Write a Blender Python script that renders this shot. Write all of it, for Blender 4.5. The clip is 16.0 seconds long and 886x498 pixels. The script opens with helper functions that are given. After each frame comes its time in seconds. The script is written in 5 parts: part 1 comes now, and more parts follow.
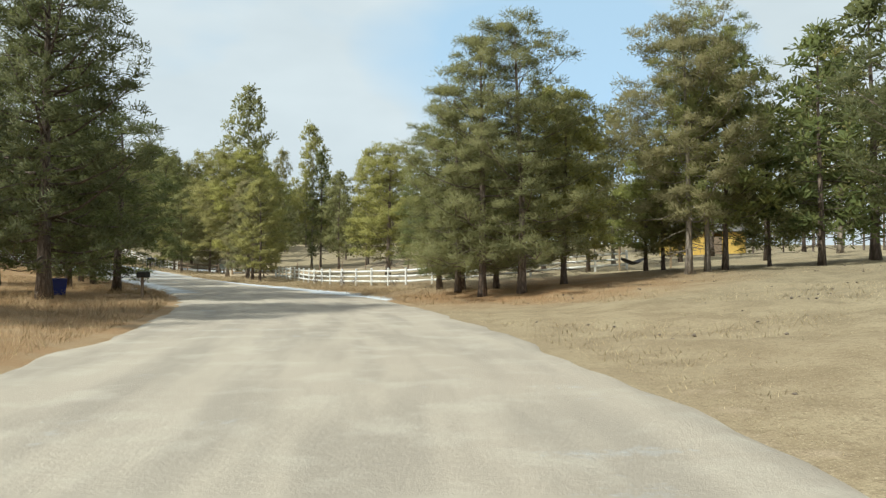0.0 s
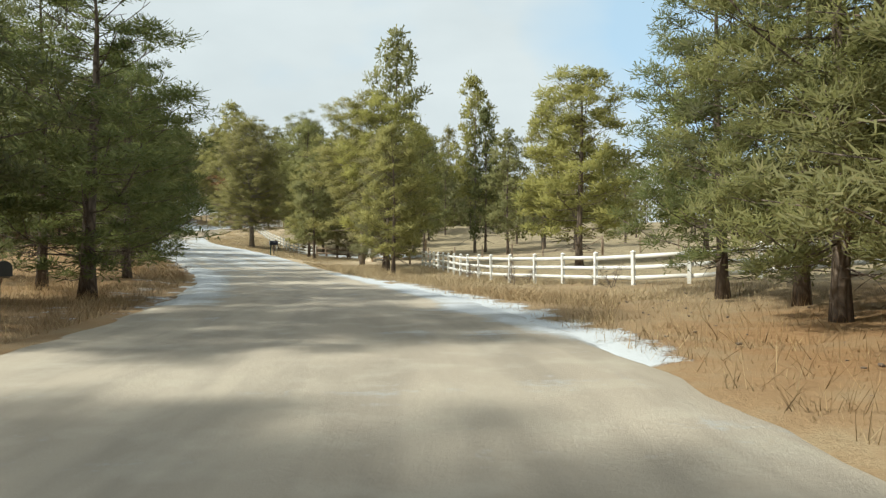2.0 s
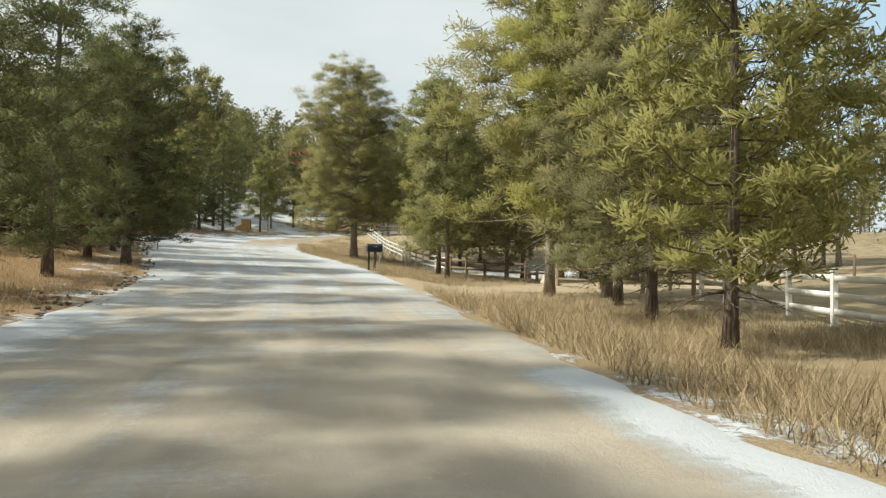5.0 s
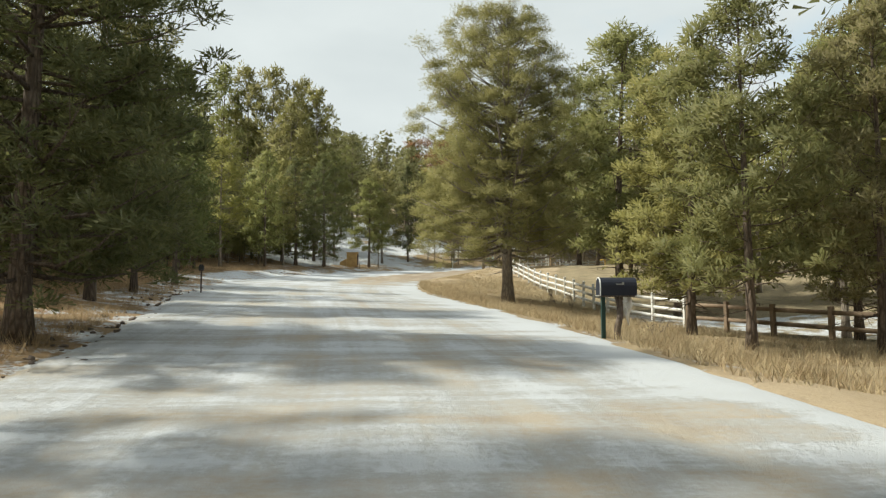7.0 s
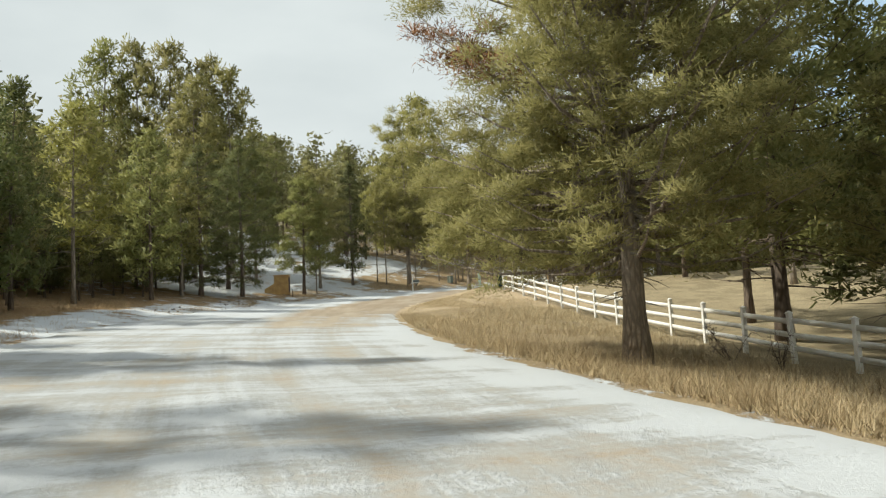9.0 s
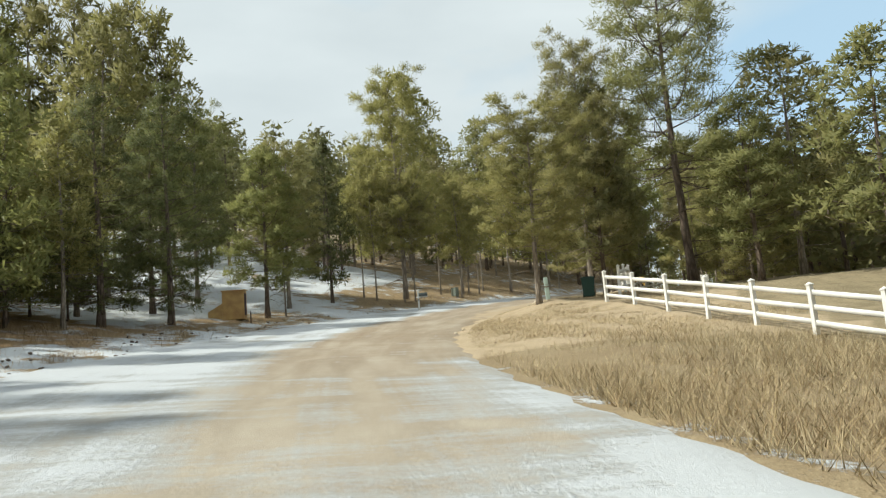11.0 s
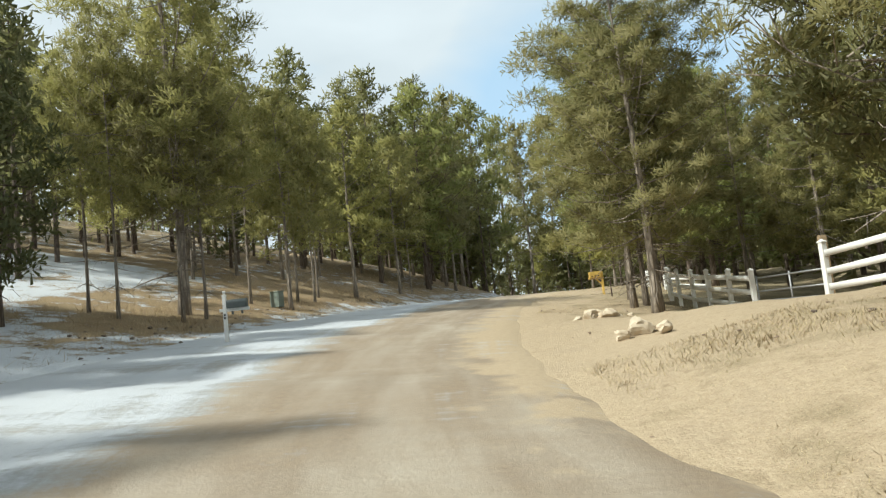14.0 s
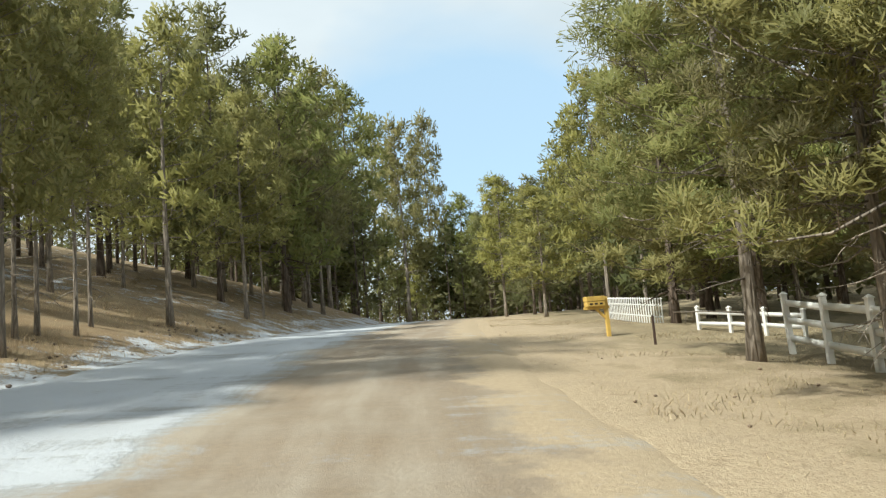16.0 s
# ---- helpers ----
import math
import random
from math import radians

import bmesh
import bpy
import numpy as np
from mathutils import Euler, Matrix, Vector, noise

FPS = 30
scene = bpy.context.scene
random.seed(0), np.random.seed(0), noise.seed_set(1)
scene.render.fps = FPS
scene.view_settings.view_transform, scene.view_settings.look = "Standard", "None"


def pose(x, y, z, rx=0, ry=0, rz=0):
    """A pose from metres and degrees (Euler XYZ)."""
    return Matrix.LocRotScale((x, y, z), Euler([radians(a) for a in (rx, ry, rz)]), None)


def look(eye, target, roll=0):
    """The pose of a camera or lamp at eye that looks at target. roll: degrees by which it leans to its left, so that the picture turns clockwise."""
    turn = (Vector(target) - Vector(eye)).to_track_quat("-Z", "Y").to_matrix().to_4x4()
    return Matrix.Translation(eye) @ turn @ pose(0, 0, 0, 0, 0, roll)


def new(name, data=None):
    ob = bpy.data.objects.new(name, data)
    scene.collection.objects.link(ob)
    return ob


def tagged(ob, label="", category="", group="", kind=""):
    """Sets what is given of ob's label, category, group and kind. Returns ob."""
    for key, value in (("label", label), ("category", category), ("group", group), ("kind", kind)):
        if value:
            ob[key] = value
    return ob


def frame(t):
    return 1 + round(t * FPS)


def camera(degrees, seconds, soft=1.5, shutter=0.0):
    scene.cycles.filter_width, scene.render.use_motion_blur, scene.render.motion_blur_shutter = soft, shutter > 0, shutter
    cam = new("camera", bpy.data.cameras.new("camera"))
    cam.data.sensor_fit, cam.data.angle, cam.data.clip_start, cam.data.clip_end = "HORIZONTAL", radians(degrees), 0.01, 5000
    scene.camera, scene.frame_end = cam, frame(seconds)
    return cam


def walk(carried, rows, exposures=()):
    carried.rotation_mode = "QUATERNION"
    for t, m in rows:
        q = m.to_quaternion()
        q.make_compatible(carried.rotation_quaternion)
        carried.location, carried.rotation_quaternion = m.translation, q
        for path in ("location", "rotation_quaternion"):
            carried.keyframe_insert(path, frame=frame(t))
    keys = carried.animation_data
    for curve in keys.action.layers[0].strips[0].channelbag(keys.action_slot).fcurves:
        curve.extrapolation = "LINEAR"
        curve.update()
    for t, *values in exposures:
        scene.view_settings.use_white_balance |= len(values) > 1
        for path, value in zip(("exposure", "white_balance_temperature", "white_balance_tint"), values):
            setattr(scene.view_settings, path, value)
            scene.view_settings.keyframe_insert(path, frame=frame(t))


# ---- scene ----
cam = camera(63.6, 16.0, soft=1.3)
PATH = [
    (0, (0.016, 0.036, 1.38), (0.007, 2.035, 1.435), -0.0),
    (0.5, (-0.301, 5.771, 1.354), (-0.384, 7.769, 1.387), 0.2),
    (1, (-0.774, 11.294, 1.369), (-1.003, 13.281, 1.371), -0.1),
    (1.5, (-1.954, 16.96, 1.379), (-2.282, 18.933, 1.381), -0.4),
    (2, (-3.113, 22.319, 1.36), (-3.593, 24.26, 1.375), -0.1),
    (2.5, (-4.852, 27.662, 1.354), (-5.397, 29.586, 1.37), 0.1),
    (3, (-6.716, 33.082, 1.389), (-7.397, 34.963, 1.423), 0.3),
    (3.5, (-8.837, 37.822, 1.329), (-9.599, 39.671, 1.363), 1.5),
    (6, (-22.823, 61.041, 1.654), (-23.739, 62.816, 1.765), -1.0),
    (6.5, (-26.168, 64.99, 1.971), (-27.201, 66.696, 2.116), -0.3),
    (7, (-29.613, 68.932, 2.077), (-30.698, 70.605, 2.233), 0.0),
    (7.5, (-32.934, 72.887, 2.279), (-33.972, 74.589, 2.44), -1.5),
    (8, (-36.391, 76.677, 2.667), (-37.365, 78.416, 2.84), -2.7),
    (8.5, (-39.947, 80.469, 2.979), (-40.897, 82.218, 3.176), -2.4),
    (9, (-43.272, 84.296, 3.289), (-44.172, 86.07, 3.499), -2.7),
    (9.5, (-46.515, 87.996, 3.527), (-47.378, 89.786, 3.75), -3.2),
    (12, (-61.603, 108.082, 5.155), (-62.304, 109.937, 5.415), -4.5),
    (12.5, (-64.127, 112.398, 5.44), (-64.739, 114.284, 5.704), -3.7),
    (13, (-66.283, 116.803, 5.744), (-66.762, 118.729, 5.998), -4.0),
    (13.5, (-68.231, 121.421, 5.983), (-68.562, 123.379, 6.216), -5.6),
    (14, (-69.716, 125.872, 6.405), (-69.897, 127.852, 6.619), -6.0),
    (14.5, (-70.813, 130.356, 6.71), (-70.836, 132.345, 6.921), -5.4),
    (15, (-71.668, 134.783, 7.23), (-71.577, 136.771, 7.425), -4.8),
    (15.5, (-72.144, 139.199, 7.444), (-71.986, 141.182, 7.65), -5.2),
    (16, (-72.266, 143.395, 7.733), (-72.043, 145.369, 7.966), -4.8),
]
walk(cam, [(t, look(eye, target, roll)) for t, eye, target, roll in PATH], [(0.0, 0.2, 6050, 1), (3.5, 0.28, 6450, 2), (9.5, 0.22, 6500, 3), (12.5, 0.26, 6050, 1), (16.0, 0.36, 6100, 2)])

# ---- world, sun ----
SUN_AZ, SUN_EL = 238.0, 47.0          # degrees clockwise from +y, degrees up
world = bpy.data.worlds.new("winter_sky")
scene.world = world
world.use_nodes = True


def sky_nodes(nt):
    nt.nodes.clear()
    out = nt.nodes.new("ShaderNodeOutputWorld")
    bg = nt.nodes.new("ShaderNodeBackground")
    sky = nt.nodes.new("ShaderNodeTexSky")
    sky.sky_type = "NISHITA"
    sky.sun_disc = False
    sky.sun_elevation = radians(SUN_EL)
    sky.sun_rotation = radians(SUN_AZ)
    sky.altitude = 2200
    sky.dust_density = 1.2
    bg.inputs["Strength"].default_value = 0.114
    co = nt.nodes.new("ShaderNodeTexCoord")
    mp = nt.nodes.new("ShaderNodeMapping")
    mp.inputs["Scale"].default_value = (1.0, 1.0, 2.6)
    mp.inputs["Location"].default_value = CLOUD_SHIFT
    n1 = nt.nodes.new("ShaderNodeTexNoise")
    n1.inputs["Scale"].default_value = 1.7
    n1.inputs["Detail"].default_value = 5
    n1.inputs["Roughness"].default_value = 0.45
    n1.inputs["Distortion"].default_value = 0.3
    ramp = nt.nodes.new("ShaderNodeMapRange")
    ramp.inputs["From Min"].default_value = 0.20
    ramp.inputs["From Max"].default_value = 0.38
    # the clouds part low over the far end of the road
    dot = nt.nodes.new("ShaderNodeVectorMath")
    dot.operation = "DOT_PRODUCT"
    dot.inputs[1].default_value = (0.135, 0.961, 0.242)
    opening = nt.nodes.new("ShaderNodeMapRange")
    opening.inputs["From Min"].default_value = 0.962
    opening.inputs["From Max"].default_value = 1.0
    opening.inputs["To Max"].default_value = 0.27
    less = nt.nodes.new("ShaderNodeMath")
    less.operation = "SUBTRACT"
    n2 = nt.nodes.new("ShaderNodeTexNoise")
    n2.inputs["Scale"].default_value = 4.0
    n2.inputs["Detail"].default_value = 4
    shade = nt.nodes.new("ShaderNodeMix")
    shade.data_type = "RGBA"
    shade.inputs[6].default_value = (4.5, 4.8, 5.05, 1)
    shade.inputs[7].default_value = (6.5, 6.7, 6.85, 1)
    blue = nt.nodes.new("ShaderNodeMix")
    blue.data_type = "RGBA"
    blue.inputs[0].default_value = 0.65
    blue.inputs[7].default_value = (5.3, 6.8, 8.0, 1)
    mix = nt.nodes.new("ShaderNodeMix")
    mix.data_type = "RGBA"
    k = nt.links.new
    k(co.outputs["Generated"], mp.inputs["Vector"])
    k(mp.outputs[0], n1.inputs["Vector"])
    k(mp.outputs[0], n2.inputs["Vector"])
    k(co.outputs["Generated"], dot.inputs[0])
    k(dot.outputs["Value"], opening.inputs["Value"])
    k(n1.outputs[0], less.inputs[0])
    k(opening.outputs[0], less.inputs[1])
    k(less.outputs[0], ramp.inputs["Value"])
    k(n2.outputs[0], shade.inputs[0])
    k(sky.outputs[0], blue.inputs[6])
    k(ramp.outputs[0], mix.inputs[0])
    k(blue.outputs[2], mix.inputs[6])
    k(shade.outputs[2], mix.inputs[7])
    k(mix.outputs[2], bg.inputs["Color"])
    k(bg.outputs[0], out.inputs["Surface"])


CLOUD_SHIFT = (3.3, 1.2, 0.4)
sky_nodes(world.node_tree)

sun_data = bpy.data.lights.new("sun", "SUN")
sun_data.energy = 4.6
sun_data.angle = radians(2.2)
sun_data.color = (1.0, 0.94, 0.84)
sun = new("sun", sun_data)
az, el = radians(SUN_AZ), radians(SUN_EL)
sun.matrix_world = look((0, 0, 60), (-math.sin(az) * math.cos(el), -math.cos(az) * math.cos(el), 60 - math.sin(el)))

# ---- materials ----


class Nodes:
    """A material with a principled shader, and short ways to add nodes to it."""

    def __init__(self, name, rough=0.8, metal=0.0, spec=0.3):
        self.m = bpy.data.materials.new(name)
        self.m.use_nodes = True
        self.t = self.m.node_tree
        self.b = self.t.nodes["Principled BSDF"]
        self.b.inputs["Roughness"].default_value = rough
        self.b.inputs["Metallic"].default_value = metal
        self.b.inputs["Specular IOR Level"].default_value = spec

    def add(self, kind, **inputs):
        n = self.t.nodes.new("ShaderNode" + kind)
        for key, v in inputs.items():
            self.put(n.inputs[key.replace("_", " ")], v)
        return n

    def put(self, socket, v):
        if isinstance(v, bpy.types.NodeSocket):
            self.t.links.new(v, socket)
        else:
            socket.default_value = v

    def coords(self, scale=(1, 1, 1), which="Object"):
        if which == "World":
            c = self.add("NewGeometry").outputs["Position"]
        else:
            c = self.add("TexCoord").outputs[which]
        return self.add("Mapping", Vector=c, Scale=scale).outputs[0]

    def noise(self, vec, scale, detail=4.0, rough=0.55):
        return self.add("TexNoise", Vector=vec, Scale=scale, Detail=detail, Roughness=rough).outputs[0]

    def ramp(self, v, lo, hi, a=0.0, b=1.0):
        n = self.add("MapRange", Value=v)
        for key, x in (("From Min", lo), ("From Max", hi), ("To Min", a), ("To Max", b)):
            n.inputs[key].default_value = x
        return n.outputs[0]

    def math(self, op, a, b=0.0, clamp=False):
        n = self.t.nodes.new("ShaderNodeMath")
        n.operation, n.use_clamp = op, clamp
        self.put(n.inputs[0], a)
        self.put(n.inputs[1], b)
        return n.outputs[0]

    def mix(self, f, a, b):
        n = self.t.nodes.new("ShaderNodeMix")
        n.data_type = "RGBA"
        for i, v in ((0, f), (6, a), (7, b)):
            if isinstance(v, tuple) and len(v) == 3:
                v = (*v, 1)
            self.put(n.inputs[i], v)
        return n.outputs[2]

    def attr(self, name):
        n = self.t.nodes.new("ShaderNodeAttribute")
        n.attribute_name = name
        return n.outputs["Fac"]

    def color(self, v):
        self.put(self.b.inputs["Base Color"], (*v, 1) if isinstance(v, tuple) else v)
        return self

    def bump(self, h, strength=0.4, dist=0.02):
        n = self.add("Bump", Height=h, Strength=strength, Distance=dist)
        self.put(self.b.inputs["Normal"], n.outputs[0])
        return self


def plain(name, c, c2=None, rough=0.7, metal=0.0, scale=6.0, bump=0.15, which="Object", spec=0.3):
    n = Nodes(name, rough, metal, spec)
    v = n.coords(which=which)
    c2 = c2 or tuple(0.72 * x for x in c)
    big, fine = n.noise(v, scale, 5), n.noise(v, scale * 9, 3)
    n.color(n.mix(n.math("MULTIPLY", n.ramp(big, 0.35, 0.7), n.ramp(fine, 0.25, 0.75, 0.5, 1.0)), c, c2))
    n.put(n.b.inputs["Roughness"], n.ramp(big, 0.3, 0.7, max(0.05, rough - 0.12), min(1.0, rough + 0.1)))
    return n.bump(fine, bump, 0.01).m


def make_bark(name, dark, light, k):
    n = Nodes(name, 0.92, 0, 0.15)
    v = n.coords((9, 9, 1.6))
    w = n.add("TexVoronoi", Vector=v, Scale=k)
    w.feature = "DISTANCE_TO_EDGE"
    plates = n.ramp(w.outputs["Distance"], 0.02, 0.22)
    fine = n.noise(n.coords((1, 1, 0.4)), 22, 5)
    big = n.noise(n.coords(), 1.3, 3)
    rnd = n.add("ObjectInfo").outputs["Random"]
    tone = n.mix(n.math("MULTIPLY", plates, n.ramp(fine, 0.25, 0.7)), dark, light)
    tone = n.mix(n.math("MULTIPLY", n.ramp(big, 0.45, 0.7), 0.5), tone, tuple(0.6 * x + 0.06 for x in light))
    n.color(n.mix(n.math("MULTIPLY", rnd, 0.35), tone, dark))
    return n.bump(n.math("ADD", plates, n.math("MULTIPLY", fine, 0.5)), 0.9, 0.03).m


def make_needles(name, a, b, c):
    n = Nodes(name, 0.62, 0, 0.25)
    isl = n.add("NewGeometry").outputs["Random Per Island"]
    rnd = n.add("ObjectInfo").outputs["Random"]
    v = n.coords()
    clump = n.noise(v, 0.9, 3)
    col = n.mix(n.ramp(clump, 0.3, 0.7), a, b)
    col = n.mix(n.ramp(isl, 0.55, 1.0, 0.0, 0.6), col, c)
    hue = n.add("HueSaturation", Color=col, Hue=n.ramp(rnd, 0, 1, 0.485, 0.51), Saturation=n.ramp(rnd, 0, 1, 0.85, 1.1), Value=n.ramp(rnd, 0, 1, 0.82, 1.18))
    n.color(hue.outputs[0])
    tr = n.add("BsdfTranslucent", Color=n.mix(0.25, hue.outputs[0], (0.42, 0.42, 0.14)))
    ms = n.add("MixShader", Fac=0.46)
    n.t.links.new(n.b.outputs[0], ms.inputs[1])
    n.t.links.new(tr.outputs[0], ms.inputs[2])
    n.t.links.new(ms.outputs[0], n.t.nodes["Material Output"].inputs["Surface"])
    return n.m


def make_ground():
    """Dry meadow grass, bare sand and thin snow, by the masks of the mesh."""
    n = Nodes("dry_meadow", 0.95, 0, 0.1)
    v = n.coords(which="World")
    big, mid, fine = n.noise(v, 0.11, 4), n.noise(v, 0.9, 5), n.noise(v, 9.0, 5, 0.7)
    grit = n.noise(v, 38.0, 3, 0.7)
    straw = n.mix(n.ramp(big, 0.35, 0.65), (0.35, 0.29, 0.185), (0.29, 0.235, 0.15))
    straw = n.mix(n.ramp(mid, 0.42, 0.62, 0, 0.85), straw, (0.215, 0.175, 0.11))
    straw = n.mix(n.ramp(fine, 0.48, 0.68, 0, 0.7), straw, (0.15, 0.115, 0.075))
    straw = n.mix(n.ramp(grit, 0.55, 0.72, 0, 0.7), straw, (0.55, 0.47, 0.32))
    straw = n.mix(n.ramp(grit, 0.28, 0.42, 0.75, 0), straw, (0.10, 0.08, 0.055))
    rust = n.mix(n.ramp(fine, 0.3, 0.7), (0.24, 0.135, 0.066), (0.36, 0.225, 0.115))
    base = n.mix(n.math("MULTIPLY", n.attr("litter"), n.ramp(mid, 0.3, 0.55, 0.55, 1.0), True), straw, rust)
    sand = n.mix(n.ramp(fine, 0.35, 0.7), (0.455, 0.362, 0.245), (0.385, 0.298, 0.20))
    sand = n.mix(n.ramp(mid, 0.5, 0.75, 0, 0.4), sand, (0.345, 0.275, 0.198))
    sand = n.mix(n.ramp(grit, 0.56, 0.72, 0, 0.75), sand, (0.56, 0.465, 0.33))
    sand = n.mix(n.ramp(grit, 0.30, 0.42, 0.8, 0), sand, (0.21, 0.145, 0.085))
    tuft = n.noise(n.coords((1, 1, 0.5), "World"), 3.4, 5, 0.75)
    sand = n.mix(n.ramp(tuft, 0.56, 0.68, 0, 0.5), sand, (0.26, 0.197, 0.128))
    edge = n.math("ADD", n.attr("sand"), n.math("MULTIPLY", n.math("SUBTRACT", mid, 0.5), 0.9))
    base = n.mix(n.ramp(edge, 0.42, 0.6), base, sand)
    s = n.math("ADD", n.attr("snow"), n.math("ADD", n.math("MULTIPLY", n.math("SUBTRACT", mid, 0.5), 1.5), n.math("MULTIPLY", n.math("SUBTRACT", fine, 0.5), 0.9)))
    sf = n.ramp(s, 0.48, 0.66)
    n.color(n.mix(sf, base, (0.57, 0.59, 0.615)))
    n.put(n.b.inputs["Roughness"], n.ramp(sf, 0, 1, 0.95, 0.6))
    return n.bump(n.math("ADD", n.math("ADD", fine, n.math("MULTIPLY", grit, 0.4)), n.math("MULTIPLY", sf, 0.5)), 0.7, 0.06).m


def make_road():
    """Packed sandy gravel with wheel tracks, ice and thin snow. UV: metres across and along."""
    n = Nodes("gravel_road", 0.9, 0, 0.2)
    uv = n.coords(which="UV")
    along = n.add("Mapping", Vector=uv, Scale=(1.0, 0.16, 1)).outputs[0]
    across = n.add("Mapping", Vector=uv, Scale=(0.16, 1.0, 1)).outputs[0]
    v = n.coords(which="World")
    big, mid, fine = n.noise(v, 0.16, 4), n.noise(v, 1.1, 5), n.noise(v, 11, 5, 0.7)
    grit = n.noise(v, 60, 3, 0.75)
    track = n.noise(along, 1.3, 3)
    drift = n.noise(across, 0.8, 5, 0.6)
    c = n.mix(n.ramp(big, 0.35, 0.65), (0.40, 0.35, 0.28), (0.35, 0.30, 0.24))
    c = n.mix(n.ramp(track, 0.42, 0.62, 0, 0.7), c, (0.268, 0.236, 0.194))
    c = n.mix(n.ramp(mid, 0.5, 0.68, 0, 0.5), c, (0.46, 0.415, 0.34))
    c = n.mix(n.ramp(grit, 0.55, 0.75, 0, 0.5), c, (0.29, 0.24, 0.185))
    c = n.mix(n.ramp(fine, 0.62, 0.75, 0, 0.35), c, (0.52, 0.47, 0.38))
    dirt = n.math("MULTIPLY", n.attr("dirt"), n.ramp(n.math("ADD", n.math("MULTIPLY", track, 0.6), n.math("MULTIPLY", drift, 0.4)), 0.36, 0.6, 0.25, 1.0))
    c = n.mix(dirt, c, n.mix(n.ramp(fine, 0.35, 0.7), (0.29, 0.222, 0.15), (0.225, 0.168, 0.115)))
    rim = n.ramp(n.math("ADD", n.attr("rim"), n.math("MULTIPLY", n.math("SUBTRACT", mid, 0.5), 1.6)), 0.35, 0.6)
    c = n.mix(rim, c, n.mix(n.ramp(fine, 0.35, 0.7), (0.435, 0.345, 0.232), (0.365, 0.283, 0.19)))
    cover = n.attr("snow")
    lines = n.noise(n.add("Mapping", Vector=uv, Scale=(5.0, 0.05, 1)).outputs[0], 1.0, 4, 0.6)
    # crosswise streaks: snow, plus sun between tree shadows painted as whiter cover
    snow_sun_bands = n.noise(n.add("Mapping", Vector=uv, Scale=(0.35, 2.6, 1)).outputs[0], 1.0, 5, 0.65)
    s = n.math("ADD", cover, n.math("MULTIPLY", n.math("SUBTRACT", drift, 0.5), 1.5))
    s = n.math("ADD", s, n.math("MULTIPLY", n.math("SUBTRACT", track, 0.5), 0.7))
    s = n.math("ADD", s, n.math("MULTIPLY", n.math("SUBTRACT", lines, 0.5), 0.38))
    s = n.math("ADD", s, n.math("MULTIPLY", n.math("SUBTRACT", snow_sun_bands, 0.5), 0.55))
    s = n.math("ADD", s, n.math("MULTIPLY", n.math("SUBTRACT", fine, 0.5), 0.6))
    thin = n.ramp(s, 0.25, 0.62)
    thick = n.ramp(s, 0.60, 0.80)
    c = n.mix(n.math("MULTIPLY", thin, 0.82), c, (0.38, 0.392, 0.40))
    c = n.mix(n.math("MULTIPLY", thick, n.ramp(mid, 0.2, 0.6, 0.8, 1.0)), c, (0.51, 0.527, 0.55))
    n.color(c)
    n.put(n.b.inputs["Roughness"], n.ramp(thin, 0, 1, 0.93, 0.55))
    return n.bump(n.math("ADD", n.math("ADD", fine, n.math("MULTIPLY", grit, 0.5)), n.math("MULTIPLY", thick, 0.8)), 0.55, 0.03).m


def make_blades():
    n = Nodes("dry_grass_blades", 0.85, 0, 0.15)
    isl = n.add("NewGeometry").outputs["Random Per Island"]
    v = n.coords(which="World")
    big = n.noise(v, 0.35, 3)
    c = n.mix(n.ramp(isl, 0, 1), (0.70, 0.60, 0.40), (0.54, 0.43, 0.26))
    c = n.mix(n.ramp(n.noise(v, 1.6, 4, 0.7), 0.45, 0.65, 0, 0.7), c, (0.36, 0.245, 0.14))
    c = n.mix(n.math("MULTIPLY", n.attr("litter"), n.ramp(big, 0.3, 0.6, 0.5, 1.0)), c, (0.40, 0.25, 0.12))
    c = n.mix(n.ramp(isl, 0.85, 1, 0, 0.7), c, (0.62, 0.5, 0.28))
    n.color(c)
    tr = n.add("BsdfTranslucent", Color=c)
    ms = n.add("MixShader", Fac=0.3)
    n.t.links.new(n.b.outputs[0], ms.inputs[1])
    n.t.links.new(tr.outputs[0], ms.inputs[2])
    n.t.links.new(ms.outputs[0], n.t.nodes["Material Output"].inputs["Surface"])
    return n.m


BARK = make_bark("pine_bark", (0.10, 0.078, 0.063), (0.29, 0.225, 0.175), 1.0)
# paler copy of the bark, with sun on the trunks put into its colour
BARK_SUN = make_bark("sunlit_pine_bark", (0.19, 0.16, 0.13), (0.48, 0.41, 0.335), 1.0)
TWIG = plain("dead_twig", (0.16, 0.125, 0.10), rough=0.9)
NEEDLES = make_needles("pine_needles", (0.165, 0.18, 0.066), (0.265, 0.265, 0.092), (0.385, 0.35, 0.14))
NEEDLES_OLIVE = make_needles("olive_pine_needles", (0.225, 0.215, 0.077), (0.335, 0.305, 0.108), (0.44, 0.385, 0.155))
# shaded copy of the needles: the shade on these pines is in the colour
NEEDLES_SHADED = make_needles("shaded_pine_needles", (0.085, 0.105, 0.043), (0.145, 0.16, 0.06), (0.23, 0.225, 0.09))
NEEDLES_DEAD = plain("dead_brown_needles", (0.30, 0.15, 0.07), (0.2, 0.1, 0.05), 0.9)
GROUND = make_ground()
GRAVEL = make_road()
BLADES = make_blades()
WHITE = plain("white_fence_paint", (0.80, 0.79, 0.76), (0.66, 0.64, 0.60), 0.55, scale=2.5, bump=0.08)
